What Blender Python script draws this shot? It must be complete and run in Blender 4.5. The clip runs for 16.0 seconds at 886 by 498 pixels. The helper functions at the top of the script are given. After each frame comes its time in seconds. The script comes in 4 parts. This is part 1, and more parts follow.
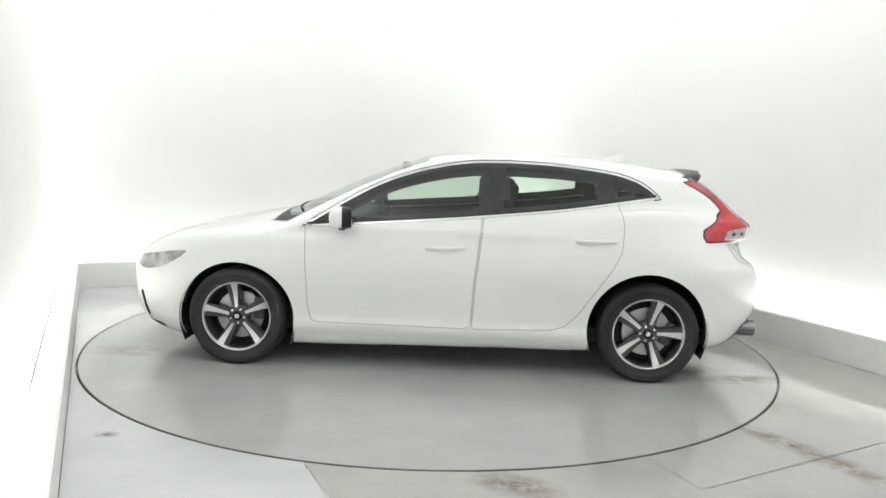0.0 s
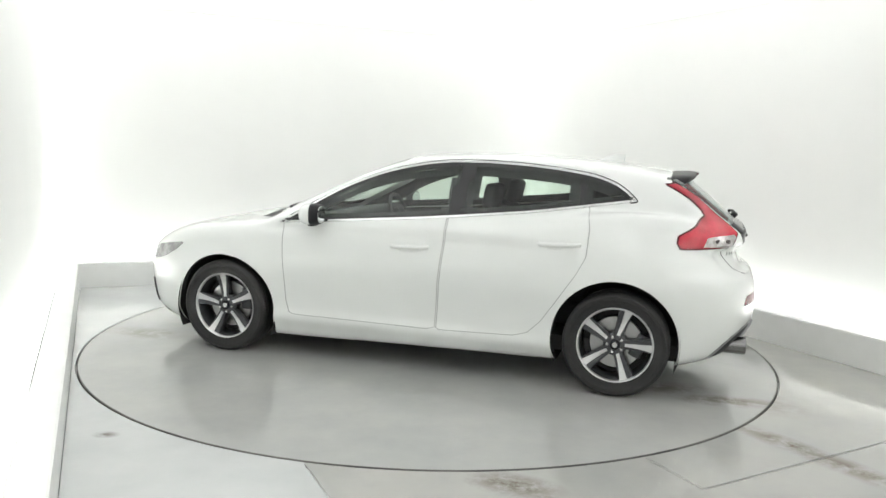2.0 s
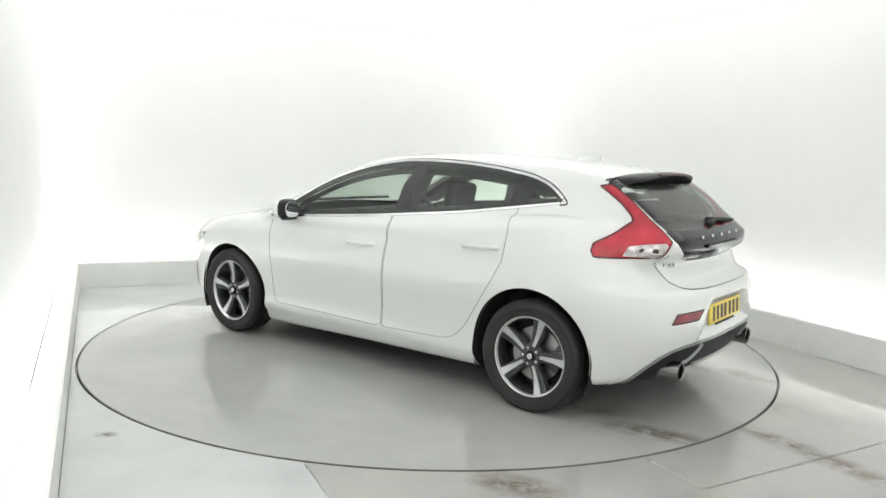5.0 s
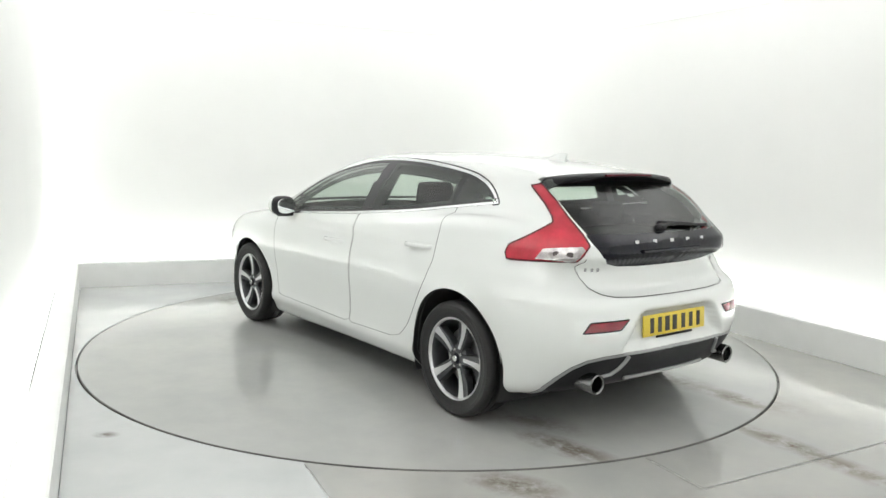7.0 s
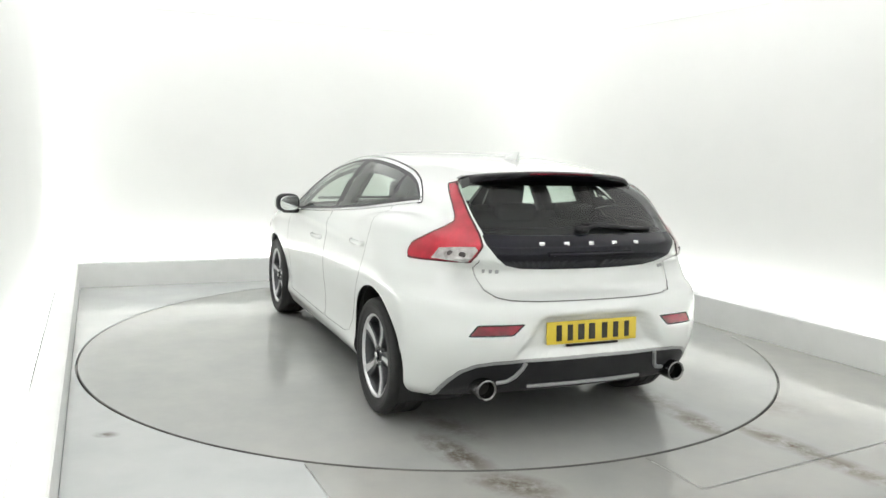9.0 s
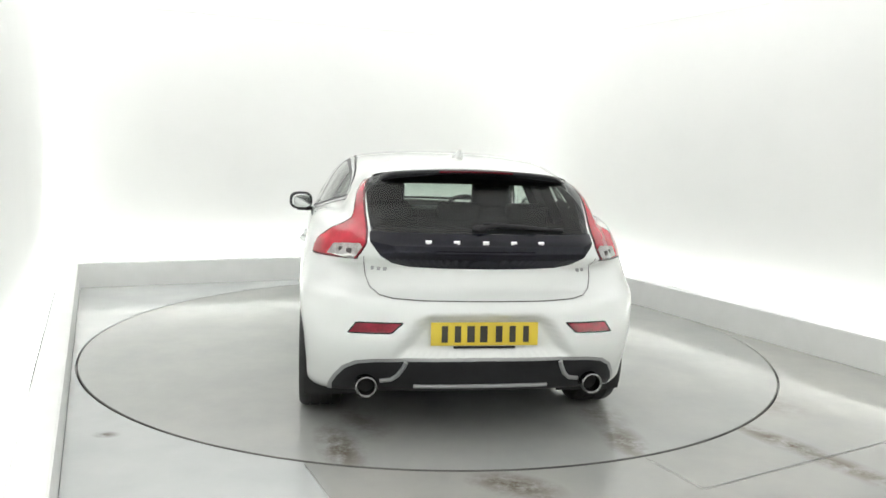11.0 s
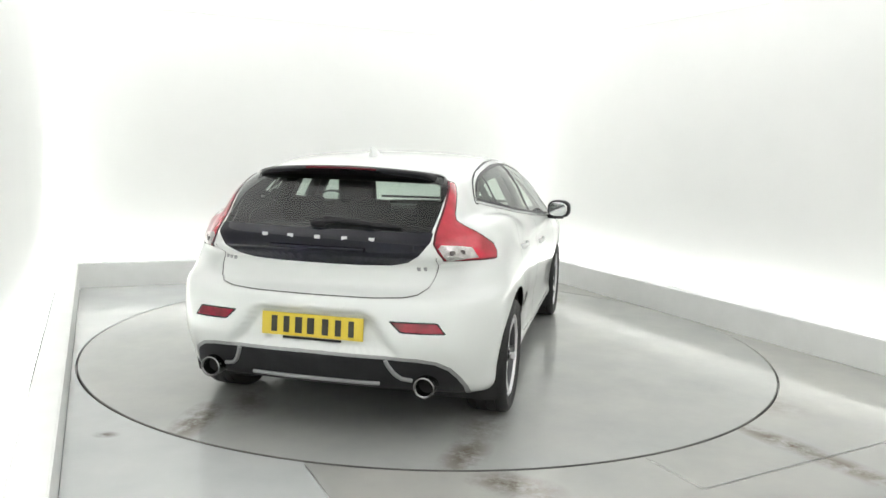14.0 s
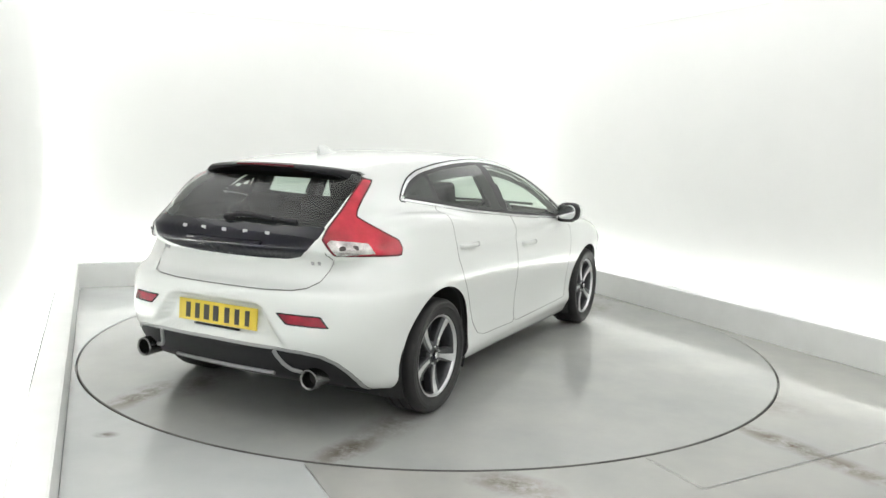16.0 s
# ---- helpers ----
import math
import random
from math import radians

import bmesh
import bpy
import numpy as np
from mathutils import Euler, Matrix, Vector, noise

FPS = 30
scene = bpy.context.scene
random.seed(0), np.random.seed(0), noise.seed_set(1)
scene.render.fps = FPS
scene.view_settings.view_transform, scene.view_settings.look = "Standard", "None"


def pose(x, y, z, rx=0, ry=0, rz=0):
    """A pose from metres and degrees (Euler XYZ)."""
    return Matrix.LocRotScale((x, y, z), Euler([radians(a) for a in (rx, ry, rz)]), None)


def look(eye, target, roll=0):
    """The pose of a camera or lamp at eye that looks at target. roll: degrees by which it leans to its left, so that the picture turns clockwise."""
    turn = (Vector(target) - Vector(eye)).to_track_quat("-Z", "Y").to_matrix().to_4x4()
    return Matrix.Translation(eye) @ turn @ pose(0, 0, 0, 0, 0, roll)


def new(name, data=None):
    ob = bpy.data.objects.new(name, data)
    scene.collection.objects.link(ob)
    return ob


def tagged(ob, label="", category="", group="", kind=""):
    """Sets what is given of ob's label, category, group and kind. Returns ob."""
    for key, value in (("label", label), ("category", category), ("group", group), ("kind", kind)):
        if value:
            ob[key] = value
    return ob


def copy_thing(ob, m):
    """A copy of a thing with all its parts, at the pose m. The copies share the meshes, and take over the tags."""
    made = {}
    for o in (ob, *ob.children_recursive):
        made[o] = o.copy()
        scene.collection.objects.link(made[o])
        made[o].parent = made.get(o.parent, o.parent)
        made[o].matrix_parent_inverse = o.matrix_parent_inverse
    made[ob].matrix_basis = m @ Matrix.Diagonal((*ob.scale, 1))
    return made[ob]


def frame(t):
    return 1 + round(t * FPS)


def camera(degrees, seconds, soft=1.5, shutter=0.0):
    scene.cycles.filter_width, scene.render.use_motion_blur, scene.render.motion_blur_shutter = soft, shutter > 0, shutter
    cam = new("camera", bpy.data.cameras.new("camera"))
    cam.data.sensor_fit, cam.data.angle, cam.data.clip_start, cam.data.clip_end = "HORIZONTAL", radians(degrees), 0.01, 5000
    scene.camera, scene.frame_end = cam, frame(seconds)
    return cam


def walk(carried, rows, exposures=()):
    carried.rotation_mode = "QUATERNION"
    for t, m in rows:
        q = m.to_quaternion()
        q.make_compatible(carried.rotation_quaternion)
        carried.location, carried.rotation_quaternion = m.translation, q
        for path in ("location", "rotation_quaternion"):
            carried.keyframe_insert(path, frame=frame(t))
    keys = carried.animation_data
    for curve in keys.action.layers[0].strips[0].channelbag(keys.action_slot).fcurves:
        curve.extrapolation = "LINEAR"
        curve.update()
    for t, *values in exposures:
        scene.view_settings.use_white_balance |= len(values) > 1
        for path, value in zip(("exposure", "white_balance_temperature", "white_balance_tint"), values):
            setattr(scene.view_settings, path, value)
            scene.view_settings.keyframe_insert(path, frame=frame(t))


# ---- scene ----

# ================= camera: fixed on its bracket =================
EYE = (0.0, 0.0, 1.471)
cam = camera(59.15, 16.0, soft=1.5)
_down = radians(7.68)
_pose = look(EYE, (0, math.cos(_down), EYE[2] - math.sin(_down)), 1.82)
walk(cam, [(0.0, _pose), (16.0, _pose)])

# ================= light and exposure =================
scene.view_settings.exposure = 0.04
world = bpy.data.worlds.new("world")
scene.world = world
world.use_nodes = True
world.node_tree.nodes["Background"].inputs["Color"].default_value = (0.8, 0.85, 0.9, 1)
world.node_tree.nodes["Background"].inputs["Strength"].default_value = 0.05
CEILING_GLOW = 0.94
# strength of the unseen fill panel added in mid-ceiling
MIDDLE_FILL = 0.46
STRIP_POWER = 29.0

# the turntable and how it turns
CX, CY, RADIUS = -0.075, 5.827, 2.458
CAR_X, CAR_Y = -0.120, 0.054


def turn_angle(t):
    return 176.817 - 6.82357 * t - 0.03516 * t * t + 0.00101 * t ** 3


# room corners on the floor, at the foot of the kerbs
def cross_lines(p, q, r, s):
    (x1, y1), (x2, y2), (x3, y3), (x4, y4) = p, q, r, s
    d = (x1 - x2) * (y3 - y4) - (y1 - y2) * (x3 - x4)
    a, b = x1 * y2 - y1 * x2, x3 * y4 - y3 * x4
    return ((a * (x3 - x4) - (x1 - x2) * b) / d, (a * (y3 - y4) - (y1 - y2) * b) / d)


BACK = ((-3.45, 7.31), (-1.81, 8.01))
RIGHT = ((1.77, 7.55), (3.04, 5.16))
LEFT = ((-3.45, 7.30), (-1.528, 2.99))
FRONT = ((0.0, -0.45), (0.91, -0.035))
CORNERS = [cross_lines(*FRONT, *LEFT), cross_lines(*FRONT, *RIGHT), cross_lines(*BACK, *RIGHT), cross_lines(*BACK, *LEFT)]
KERB_H, KERB_W, TROUGH, CEIL_Z = 0.235, 0.15, 0.12, 2.72

# ================= materials =================


def material(name, base, rough=0.5, metal=0.0, coat=0.0, spec=0.5):
    m = bpy.data.materials.new(name)
    m.use_nodes = True
    b = m.node_tree.nodes["Principled BSDF"]
    b.inputs["Base Color"].default_value = (*base, 1)
    b.inputs["Roughness"].default_value = rough
    b.inputs["Metallic"].default_value = metal
    b.inputs["Coat Weight"].default_value = coat
    b.inputs["Coat Roughness"].default_value = 0.04
    b.inputs["Specular IOR Level"].default_value = spec
    return m


def node(m, kind, **sets):
    n = m.node_tree.nodes.new(kind)
    for k, v in sets.items():
        n.inputs[k.replace("_", " ")].default_value = v
    return n


def wire(m, a, ao, b, bi):
    m.node_tree.links.new(a.outputs[ao], b.inputs[bi])


def bsdf(m):
    return m.node_tree.nodes["Principled BSDF"]


def ramp(m, src, out, stops):
    r = m.node_tree.nodes.new("ShaderNodeValToRGB")
    els = r.color_ramp.elements
    while len(els) < len(stops):
        els.new(0.5)
    for e, (p, c) in zip(els, stops):
        e.position, e.color = p, (*c, 1) if len(c) == 3 else c
    wire(m, src, out, r, "Fac")
    return r


def worn(m, a, b, scale=6.0, bump=0.0, fine=90.0, rough=None, coarse=1.5):
    """Base colour wandering between a and b at two scales, with a fine bump and an uneven gloss."""
    tc = node(m, "ShaderNodeTexCoord")
    n1 = node(m, "ShaderNodeTexNoise", Scale=scale, Detail=6.0, Roughness=0.6)
    n2 = node(m, "ShaderNodeTexNoise", Scale=fine, Detail=3.0)
    n3 = node(m, "ShaderNodeTexNoise", Scale=coarse, Detail=3.0)
    for n in (n1, n2, n3):
        wire(m, tc, "Object", n, "Vector")
    mix = node(m, "ShaderNodeMath")
    mix.operation = "MULTIPLY_ADD"
    wire(m, n1, "Fac", mix, 0)
    mix.inputs[1].default_value = 0.6
    sc = node(m, "ShaderNodeMath")
    sc.operation = "MULTIPLY"
    sc.inputs[1].default_value = 0.4
    wire(m, n3, "Fac", sc, 0)
    wire(m, sc, 0, mix, 2)
    r = ramp(m, mix, 0, [(0.35, a), (0.65, b)])
    wire(m, r, "Color", bsdf(m), "Base Color")
    if rough:
        rr = node(m, "ShaderNodeMapRange")
        rr.inputs[3].default_value, rr.inputs[4].default_value = rough
        wire(m, n1, "Fac", rr, 0)
        wire(m, rr, 0, bsdf(m), "Roughness")
    if bump:
        bp = node(m, "ShaderNodeBump", Strength=bump, Distance=0.002)
        wire(m, n2, "Fac", bp, "Height")
        wire(m, bp, "Normal", bsdf(m), "Normal")
    return r


paint = material("white_paint", (0.765, 0.785, 0.768), 0.30, coat=1.0)
gap_dark = material("panel_gap", (0.42, 0.43, 0.425), 0.8)
black_gloss = material("black_gloss", (0.006, 0.006, 0.012), 0.12, spec=0.30)
black_plastic = material("black_plastic", (0.015, 0.015, 0.017), 0.5, spec=0.3)
worn(black_plastic, (0.010, 0.010, 0.012), (0.022, 0.022, 0.024), 12, 0.15, 400, (0.45, 0.65))
under_black = material("underbody_black", (0.02, 0.02, 0.02), 0.8)
seal = material("rubber_seal", (0.02, 0.02, 0.022), 0.4)
satin = material("satin_metal_trim", (0.62, 0.63, 0.63), 0.25, metal=1.0)
chrome = material("chrome", (0.75, 0.75, 0.75), 0.08, metal=1.0)
silver = material("silver_paint", (0.34, 0.345, 0.35), 0.35, metal=0.4)
alloy = material("machined_alloy", (0.62, 0.62, 0.63), 0.28, metal=0.9)
alloy_dark = material("dark_alloy", (0.07, 0.072, 0.078), 0.35, metal=0.6)
worn(alloy_dark, (0.055, 0.057, 0.062), (0.09, 0.092, 0.098), 15, rough=(0.28, 0.42))
steel = material("brake_steel", (0.35, 0.35, 0.35), 0.35, metal=1.0)
rubber = material("tyre_rubber", (0.02, 0.02, 0.021), 0.6)
worn(rubber, (0.008, 0.008, 0.009), (0.020, 0.0195, 0.019), 14, 0.3, 160, (0.5, 0.75))
fabric = material("seat_fabric", (0.05, 0.05, 0.055), 0.85)
worn(fabric, (0.010, 0.010, 0.012), (0.026, 0.026, 0.030), 9)
trim_grey = material("cabin_trim", (0.028, 0.029, 0.031), 0.7)
headliner = material("headliner", (0.16, 0.16, 0.155), 0.9)
lamp_red = material("red_lamp", (0.42, 0.008, 0.03), 0.10, spec=0.5, coat=0.5)
worn(lamp_red, (0.30, 0.004, 0.016), (0.62, 0.014, 0.040), 9, coarse=4)
lamp_dark = material("dark_red_lamp", (0.26, 0.004, 0.020), 0.12, spec=0.5)
worn(lamp_dark, (0.12, 0.003, 0.012), (0.40, 0.006, 0.030), 16)
lamp_deep = material("deep_red_lamp", (0.09, 0.004, 0.010), 0.12, spec=0.5)
bulb_mat = material("bulb_grey", (0.10, 0.085, 0.085), 0.15, metal=0.5)
lamp_clear = material("clear_lamp", (0.5, 0.47, 0.47), 0.16, metal=0.8, coat=0.6)
worn(lamp_clear, (0.30, 0.27, 0.27), (0.75, 0.72, 0.71), 30, coarse=8)
spoiler_black = material("spoiler_black", (0.006, 0.006, 0.008), 0.38, spec=0.22)
lamp_front = material("headlamp_glass", (0.4, 0.4, 0.4), 0.1, metal=0.6)
worn(lamp_front, (0.16, 0.16, 0.165), (0.85, 0.85, 0.85), 14)
tip_metal = material("exhaust_steel", (0.22, 0.22, 0.22), 0.25, metal=1.0)
plate_yellow = material("plate_yellow", (0.70, 0.53, 0.045), 0.35)
plate_dark = material("plate_dark", (0.03, 0.028, 0.02), 0.5)
mirror_mat = material("mirror_glass", (0.75, 0.77, 0.77), 0.02, metal=1.0)


def glass_material(name, tint, gloss=1.0, rough=0.10):
    m = bpy.data.materials.new(name)
    m.use_nodes = True
    nt = m.node_tree
    nt.nodes.remove(bsdf(m))
    tr = node(m, "ShaderNodeBsdfTransparent", Color=(*tint, 1))
    gl = node(m, "ShaderNodeBsdfGlossy", Color=(gloss, gloss, gloss, 1), Roughness=rough)
    lw = node(m, "ShaderNodeLayerWeight", Blend=0.5)
    pw = node(m, "ShaderNodeMath")
    pw.operation = "POWER"
    wire(m, lw, "Facing", pw, 0)
    pw.inputs[1].default_value = 4.5
    fr = node(m, "ShaderNodeMath")
    fr.operation = "MULTIPLY_ADD"
    wire(m, pw, 0, fr, 0)
    fr.inputs[1].default_value, fr.inputs[2].default_value = 0.9, 0.04
    mx = node(m, "ShaderNodeMixShader")
    wire(m, fr, 0, mx, 0)
    wire(m, tr, 0, mx, 1)
    wire(m, gl, 0, mx, 2)
    wire(m, mx, 0, nt.nodes["Material Output"], 0)
    return m


glass = glass_material("tinted_glass", (0.78, 0.86, 0.80))
glass_rear = glass_material("dark_rear_glass", (0.70, 0.77, 0.73), 0.9, 0.22)

# room surfaces
wall_mat = material("white_wall", (0.83, 0.84, 0.82), 0.6)
worn(wall_mat, (0.81, 0.82, 0.80), (0.85, 0.855, 0.835), 0.8, 0.05, 60, coarse=0.3)
kerb_mat = material("painted_kerb", (0.74, 0.75, 0.73), 0.45)
worn(kerb_mat, (0.80, 0.81, 0.79), (0.86, 0.865, 0.85), 5, 0.1, 60)
ceil_mat = material("ceiling_white", (0.85, 0.85, 0.84), 0.7)
# dark, uneven colour for the shade in the gap round the turntable
gap_shade_mat = material("gap_shade", (0.05, 0.05, 0.048), 0.6)
worn(gap_shade_mat, (0.03, 0.03, 0.03), (0.17, 0.165, 0.15), 3, coarse=0.7)
strip_mat = material("edge_grey", (0.45, 0.45, 0.44), 0.4, metal=0.3)
pit_mat = material("pit_dark", (0.03, 0.03, 0.03), 0.8)


def floor_material(name, spots, a, b):
    """Worn glossy resin; spots: (x, y, half length, half width, degrees, strength) of brown stains."""
    m = material(name, a, 0.2, spec=0.5)
    r = worn(m, a, b, 2.2, 0.04, 50, (0.07, 0.19), coarse=0.5)
    tc = node(m, "ShaderNodeTexCoord")
    total = None
    blot = node(m, "ShaderNodeTexNoise", Scale=7.0, Detail=8.0, Roughness=0.72)
    wire(m, tc, "Object", blot, "Vector")
    for x, y, hl, hw, deg, s in spots:
        mp = node(m, "ShaderNodeMapping")
        mp.vector_type = "TEXTURE"
        mp.inputs["Location"].default_value = (x, y, 0)
        mp.inputs["Rotation"].default_value = (0, 0, radians(deg))
        mp.inputs["Scale"].default_value = (hl, hw, 1)
        wire(m, tc, "Object", mp, "Vector")
        ln = node(m, "ShaderNodeVectorMath")
        ln.operation = "LENGTH"
        wire(m, mp, 0, ln, 0)
        mr = node(m, "ShaderNodeMapRange")
        mr.inputs[1].default_value, mr.inputs[2].default_value = 0.1, 1.25
        mr.inputs[3].default_value, mr.inputs[4].default_value = s, 0.0
        wire(m, ln, "Value", mr, 0)
        if total is None:
            total = mr
        else:
            mx = node(m, "ShaderNodeMath")
            mx.operation = "MAXIMUM"
            wire(m, total, 0, mx, 0)
            wire(m, mr, 0, mx, 1)
            total = mx
    bl = node(m, "ShaderNodeMapRange")
    bl.inputs[1].default_value, bl.inputs[2].default_value = 0.37, 0.56
    wire(m, blot, "Fac", bl, 0)
    mul = node(m, "ShaderNodeMath")
    mul.operation = "MULTIPLY"
    wire(m, total, 0, mul, 0)
    wire(m, bl, 0, mul, 1)
    mixc = node(m, "ShaderNodeMix")
    mixc.data_type = "RGBA"
    wire(m, mul, 0, mixc, 0)
    m.node_tree.links.new(r.outputs["Color"], mixc.inputs[6])
    mixc.inputs[7].default_value = (0.115, 0.080, 0.055, 1)
    m.node_tree.links.new(mixc.outputs[2], bsdf(m).inputs["Base Color"])
    return m


disc_mat = floor_material("turntable_resin", [(-2.12, 0.73, 0.30, 0.10, 10, 1.0), (-2.15, -0.71, 0.26, 0.10, -5, 0.9), (-1.75, 0.62, 0.3, 0.13, 20, 0.5),
                                              (-1.75, -0.72, 0.3, 0.13, 0, 0.5), (2.0, 0.75, 0.3, 0.15, 0, 0.5), (1.9, -0.75, 0.3, 0.15, 0, 0.5)],
                          (0.375, 0.388, 0.379), (0.455, 0.455, 0.435))
floor_mat = floor_material("floor_resin", [(1.80, 3.84, 0.34, 0.085, -58, 1.0), (1.97, 3.56, 0.34, 0.090, -58, 1.0), (2.12, 3.30, 0.30, 0.10, -60, 0.9), (0.35, 3.25, 0.20, 0.11, -20, 1.0),
                                           (0.48, 3.08, 0.2, 0.08, -60, 0.7), (-1.63, 3.68, 0.05, 0.03, 0, 0.8), (1.85, 4.6, 0.4, 0.2, -50, 0.45)],
                           (0.365, 0.373, 0.360), (0.45, 0.443, 0.415))
# cool-toned slab; its extra paleness is the left wall's reflection put into the colour
slab_glare_mat = floor_material("floor_resin_cool_glare", [(-1.63, 3.68, 0.06, 0.04, 0, 0.8)], (0.50, 0.52, 0.518), (0.58, 0.597, 0.59))
emit = bpy.data.materials.new("luminous_ceiling")
emit.use_nodes = True
bsdf(emit).inputs["Base Color"].default_value = (0.85, 0.85, 0.85, 1)
bsdf(emit).inputs["Emission Color"].default_value = (1.0, 1.0, 0.985, 1)
bsdf(emit).inputs["Emission Strength"].default_value = CEILING_GLOW
fill_mid = bpy.data.materials.new("middle_fill")
fill_mid.use_nodes = True
bsdf(fill_mid).inputs["Base Color"].default_value = (0.85, 0.85, 0.85, 1)
bsdf(fill_mid).inputs["Emission Color"].default_value = (1.0, 1.0, 0.985, 1)
bsdf(fill_mid).inputs["Emission Strength"].default_value = MIDDLE_FILL
led = bpy.data.materials.new("led_strip")
led.use_nodes = True
bsdf(led).inputs["Emission Color"].default_value = (0.985, 1.0, 0.995, 1)
bsdf(led).inputs["Emission Strength"].default_value = STRIP_POWER

# ================= mesh helpers =================


def finish(name, bm, mat, smooth=True, sharp=35):
    me = bpy.data.meshes.new(name)
    bm.to_mesh(me)
    bm.free()
    for mm in (mat if isinstance(mat, (list, tuple)) else [mat]):
        me.materials.append(mm)
    if smooth:
        me.shade_smooth()
        me.set_sharp_from_angle(angle=radians(sharp))
    return me


def part(name, bm, mat, parent, label="", smooth=True, sharp=35):
    ob = new(name, finish(name, bm, mat, smooth, sharp))
    ob.parent = parent
    return tagged(ob, label)


def thing(name, bm, mat, label, category, kind="", smooth=True):
    ob = new(name, finish(name, bm, mat, smooth))
    return tagged(ob, label, category, "", kind)


def from_arrays(verts, faces):
    bm = bmesh.new()
    vs = [bm.verts.new(v) for v in verts]
    for f in faces:
        if len(set(f)) > 2:
            try:
                bm.faces.new([vs[i] for i in f])
            except ValueError:
                pass
    return bm


def prism(poly, z0, z1):
    """A closed upright prism on a plan polygon."""
    n = len(poly)
    verts = [(x, y, z0) for x, y in poly] + [(x, y, z1) for x, y in poly]
    faces = [tuple(range(n))[::-1], tuple(range(n, 2 * n))] + [(i, (i + 1) % n, n + (i + 1) % n, n + i) for i in range(n)]
    bm = from_arrays(verts, faces)
    bmesh.ops.recalc_face_normals(bm, faces=bm.faces)
    return bm


def box(sx, sy, sz, m=None, bevel=0.0, seg=2):
    bm = bmesh.new()
    bmesh.ops.create_cube(bm, size=1, matrix=Matrix.Diagonal((sx, sy, sz, 1)))
    if bevel:
        bmesh.ops.bevel(bm, geom=bm.edges[:], offset=bevel, segments=seg, profile=0.6, affect="EDGES")
    if m:
        bm.transform(m)
    return bm


def merge(*bms):
    out = bms[0]
    for b in bms[1:]:
        me = bpy.data.meshes.new("tmp")
        b.to_mesh(me)
        b.free()
        out.from_mesh(me)
        bpy.data.meshes.remove(me)
    return out


def lathe(profile, axis="y", seg=48, close=False):
    """Turns (radius, along) pairs round the axis."""
    verts, faces = [], []
    n = len(profile)
    for i in range(seg):
        a = 2 * math.pi * i / seg
        for r, h in profile:
            p = (r * math.cos(a), h, r * math.sin(a)) if axis == "y" else (h, r * math.cos(a), r * math.sin(a)) if axis == "x" else (r * math.cos(a), r * math.sin(a), h)
            verts.append(p)
    for i in range(seg):
        j = (i + 1) % seg
        for k in range(n if close else n - 1):
            l = (k + 1) % n
            faces.append((i * n + k, i * n + l, j * n + l, j * n + k))
    bm = from_arrays(verts, faces)
    bmesh.ops.remove_doubles(bm, verts=bm.verts, dist=1e-5)
    bmesh.ops.recalc_face_normals(bm, faces=bm.faces)
    return bm


def tube(points, radius, seg=10, flat=1.0):
    """A round bar along points."""
    verts, faces = [], []
    pts = [Vector(p) for p in points]
    for i, p in enumerate(pts):
        d = (pts[min(i + 1, len(pts) - 1)] - pts[max(i - 1, 0)]).normalized()
        u = d.cross(Vector((0, 0, 1)))
        u = (u if u.length > 0.1 else d.cross(Vector((0, 1, 0)))).normalized()
        v = d.cross(u)
        for k in range(seg):
            a = 2 * math.pi * k / seg
            verts.append(p + u * radius * math.cos(a) + v * radius * flat * math.sin(a))
    for i in range(len(pts) - 1):
        for k in range(seg):
            l = (k + 1) % seg
            faces.append((i * seg + k, i * seg + l, (i + 1) * seg + l, (i + 1) * seg + k))
    faces += [tuple(range(seg)), tuple(range((len(pts) - 1) * seg, len(pts) * seg))[::-1]]
    bm = from_arrays(verts, faces)
    bmesh.ops.recalc_face_normals(bm, faces=bm.faces)
    return bm


def curve(pairs):
    """A smooth function through (x, y) pairs, for arrays."""
    pairs = sorted(pairs)
    xs, ys = np.array([p[0] for p in pairs], float), np.array([p[1] for p in pairs], float)
    ms = np.gradient(ys, xs)

    def f(x):
        x = np.clip(x, xs[0], xs[-1])
        i = np.clip(np.searchsorted(xs, x) - 1, 0, len(xs) - 2)
        h = xs[i + 1] - xs[i]
        t = (x - xs[i]) / h
        return ((2 * t ** 3 - 3 * t ** 2 + 1) * ys[i] + (t ** 3 - 2 * t ** 2 + t) * h * ms[i]
                + (3 * t ** 2 - 2 * t ** 3) * ys[i + 1] + (t ** 3 - t ** 2) * h * ms[i + 1])
    return f


def smax(a, b, r):
    h = np.maximum(r - np.abs(a - b), 0) / r
    return np.maximum(a, b) + h * h * r / 4


def inside(poly, u, v):
    """Which of the points (u, v) lie in the polygon."""
    p = np.array(poly)
    q = np.roll(p, -1, 0)
    hit = np.zeros(len(u), bool)
    for (x1, y1), (x2, y2) in zip(p, q):
        if y1 != y2:
            hit ^= ((y1 > v) != (y2 > v)) & (u < (x2 - x1) * (v - y1) / (y2 - y1) + x1)
    return hit


def chaikin(poly, n=2, cut=0.25):
    for _ in range(n):
        out = []
        for i, p in enumerate(poly):
            q = poly[(i + 1) % len(poly)]
            out += [tuple(a + cut * (b - a) for a, b in zip(p, q)), tuple(b + cut * (a - b) for a, b in zip(p, q))]
        poly = out
    return poly


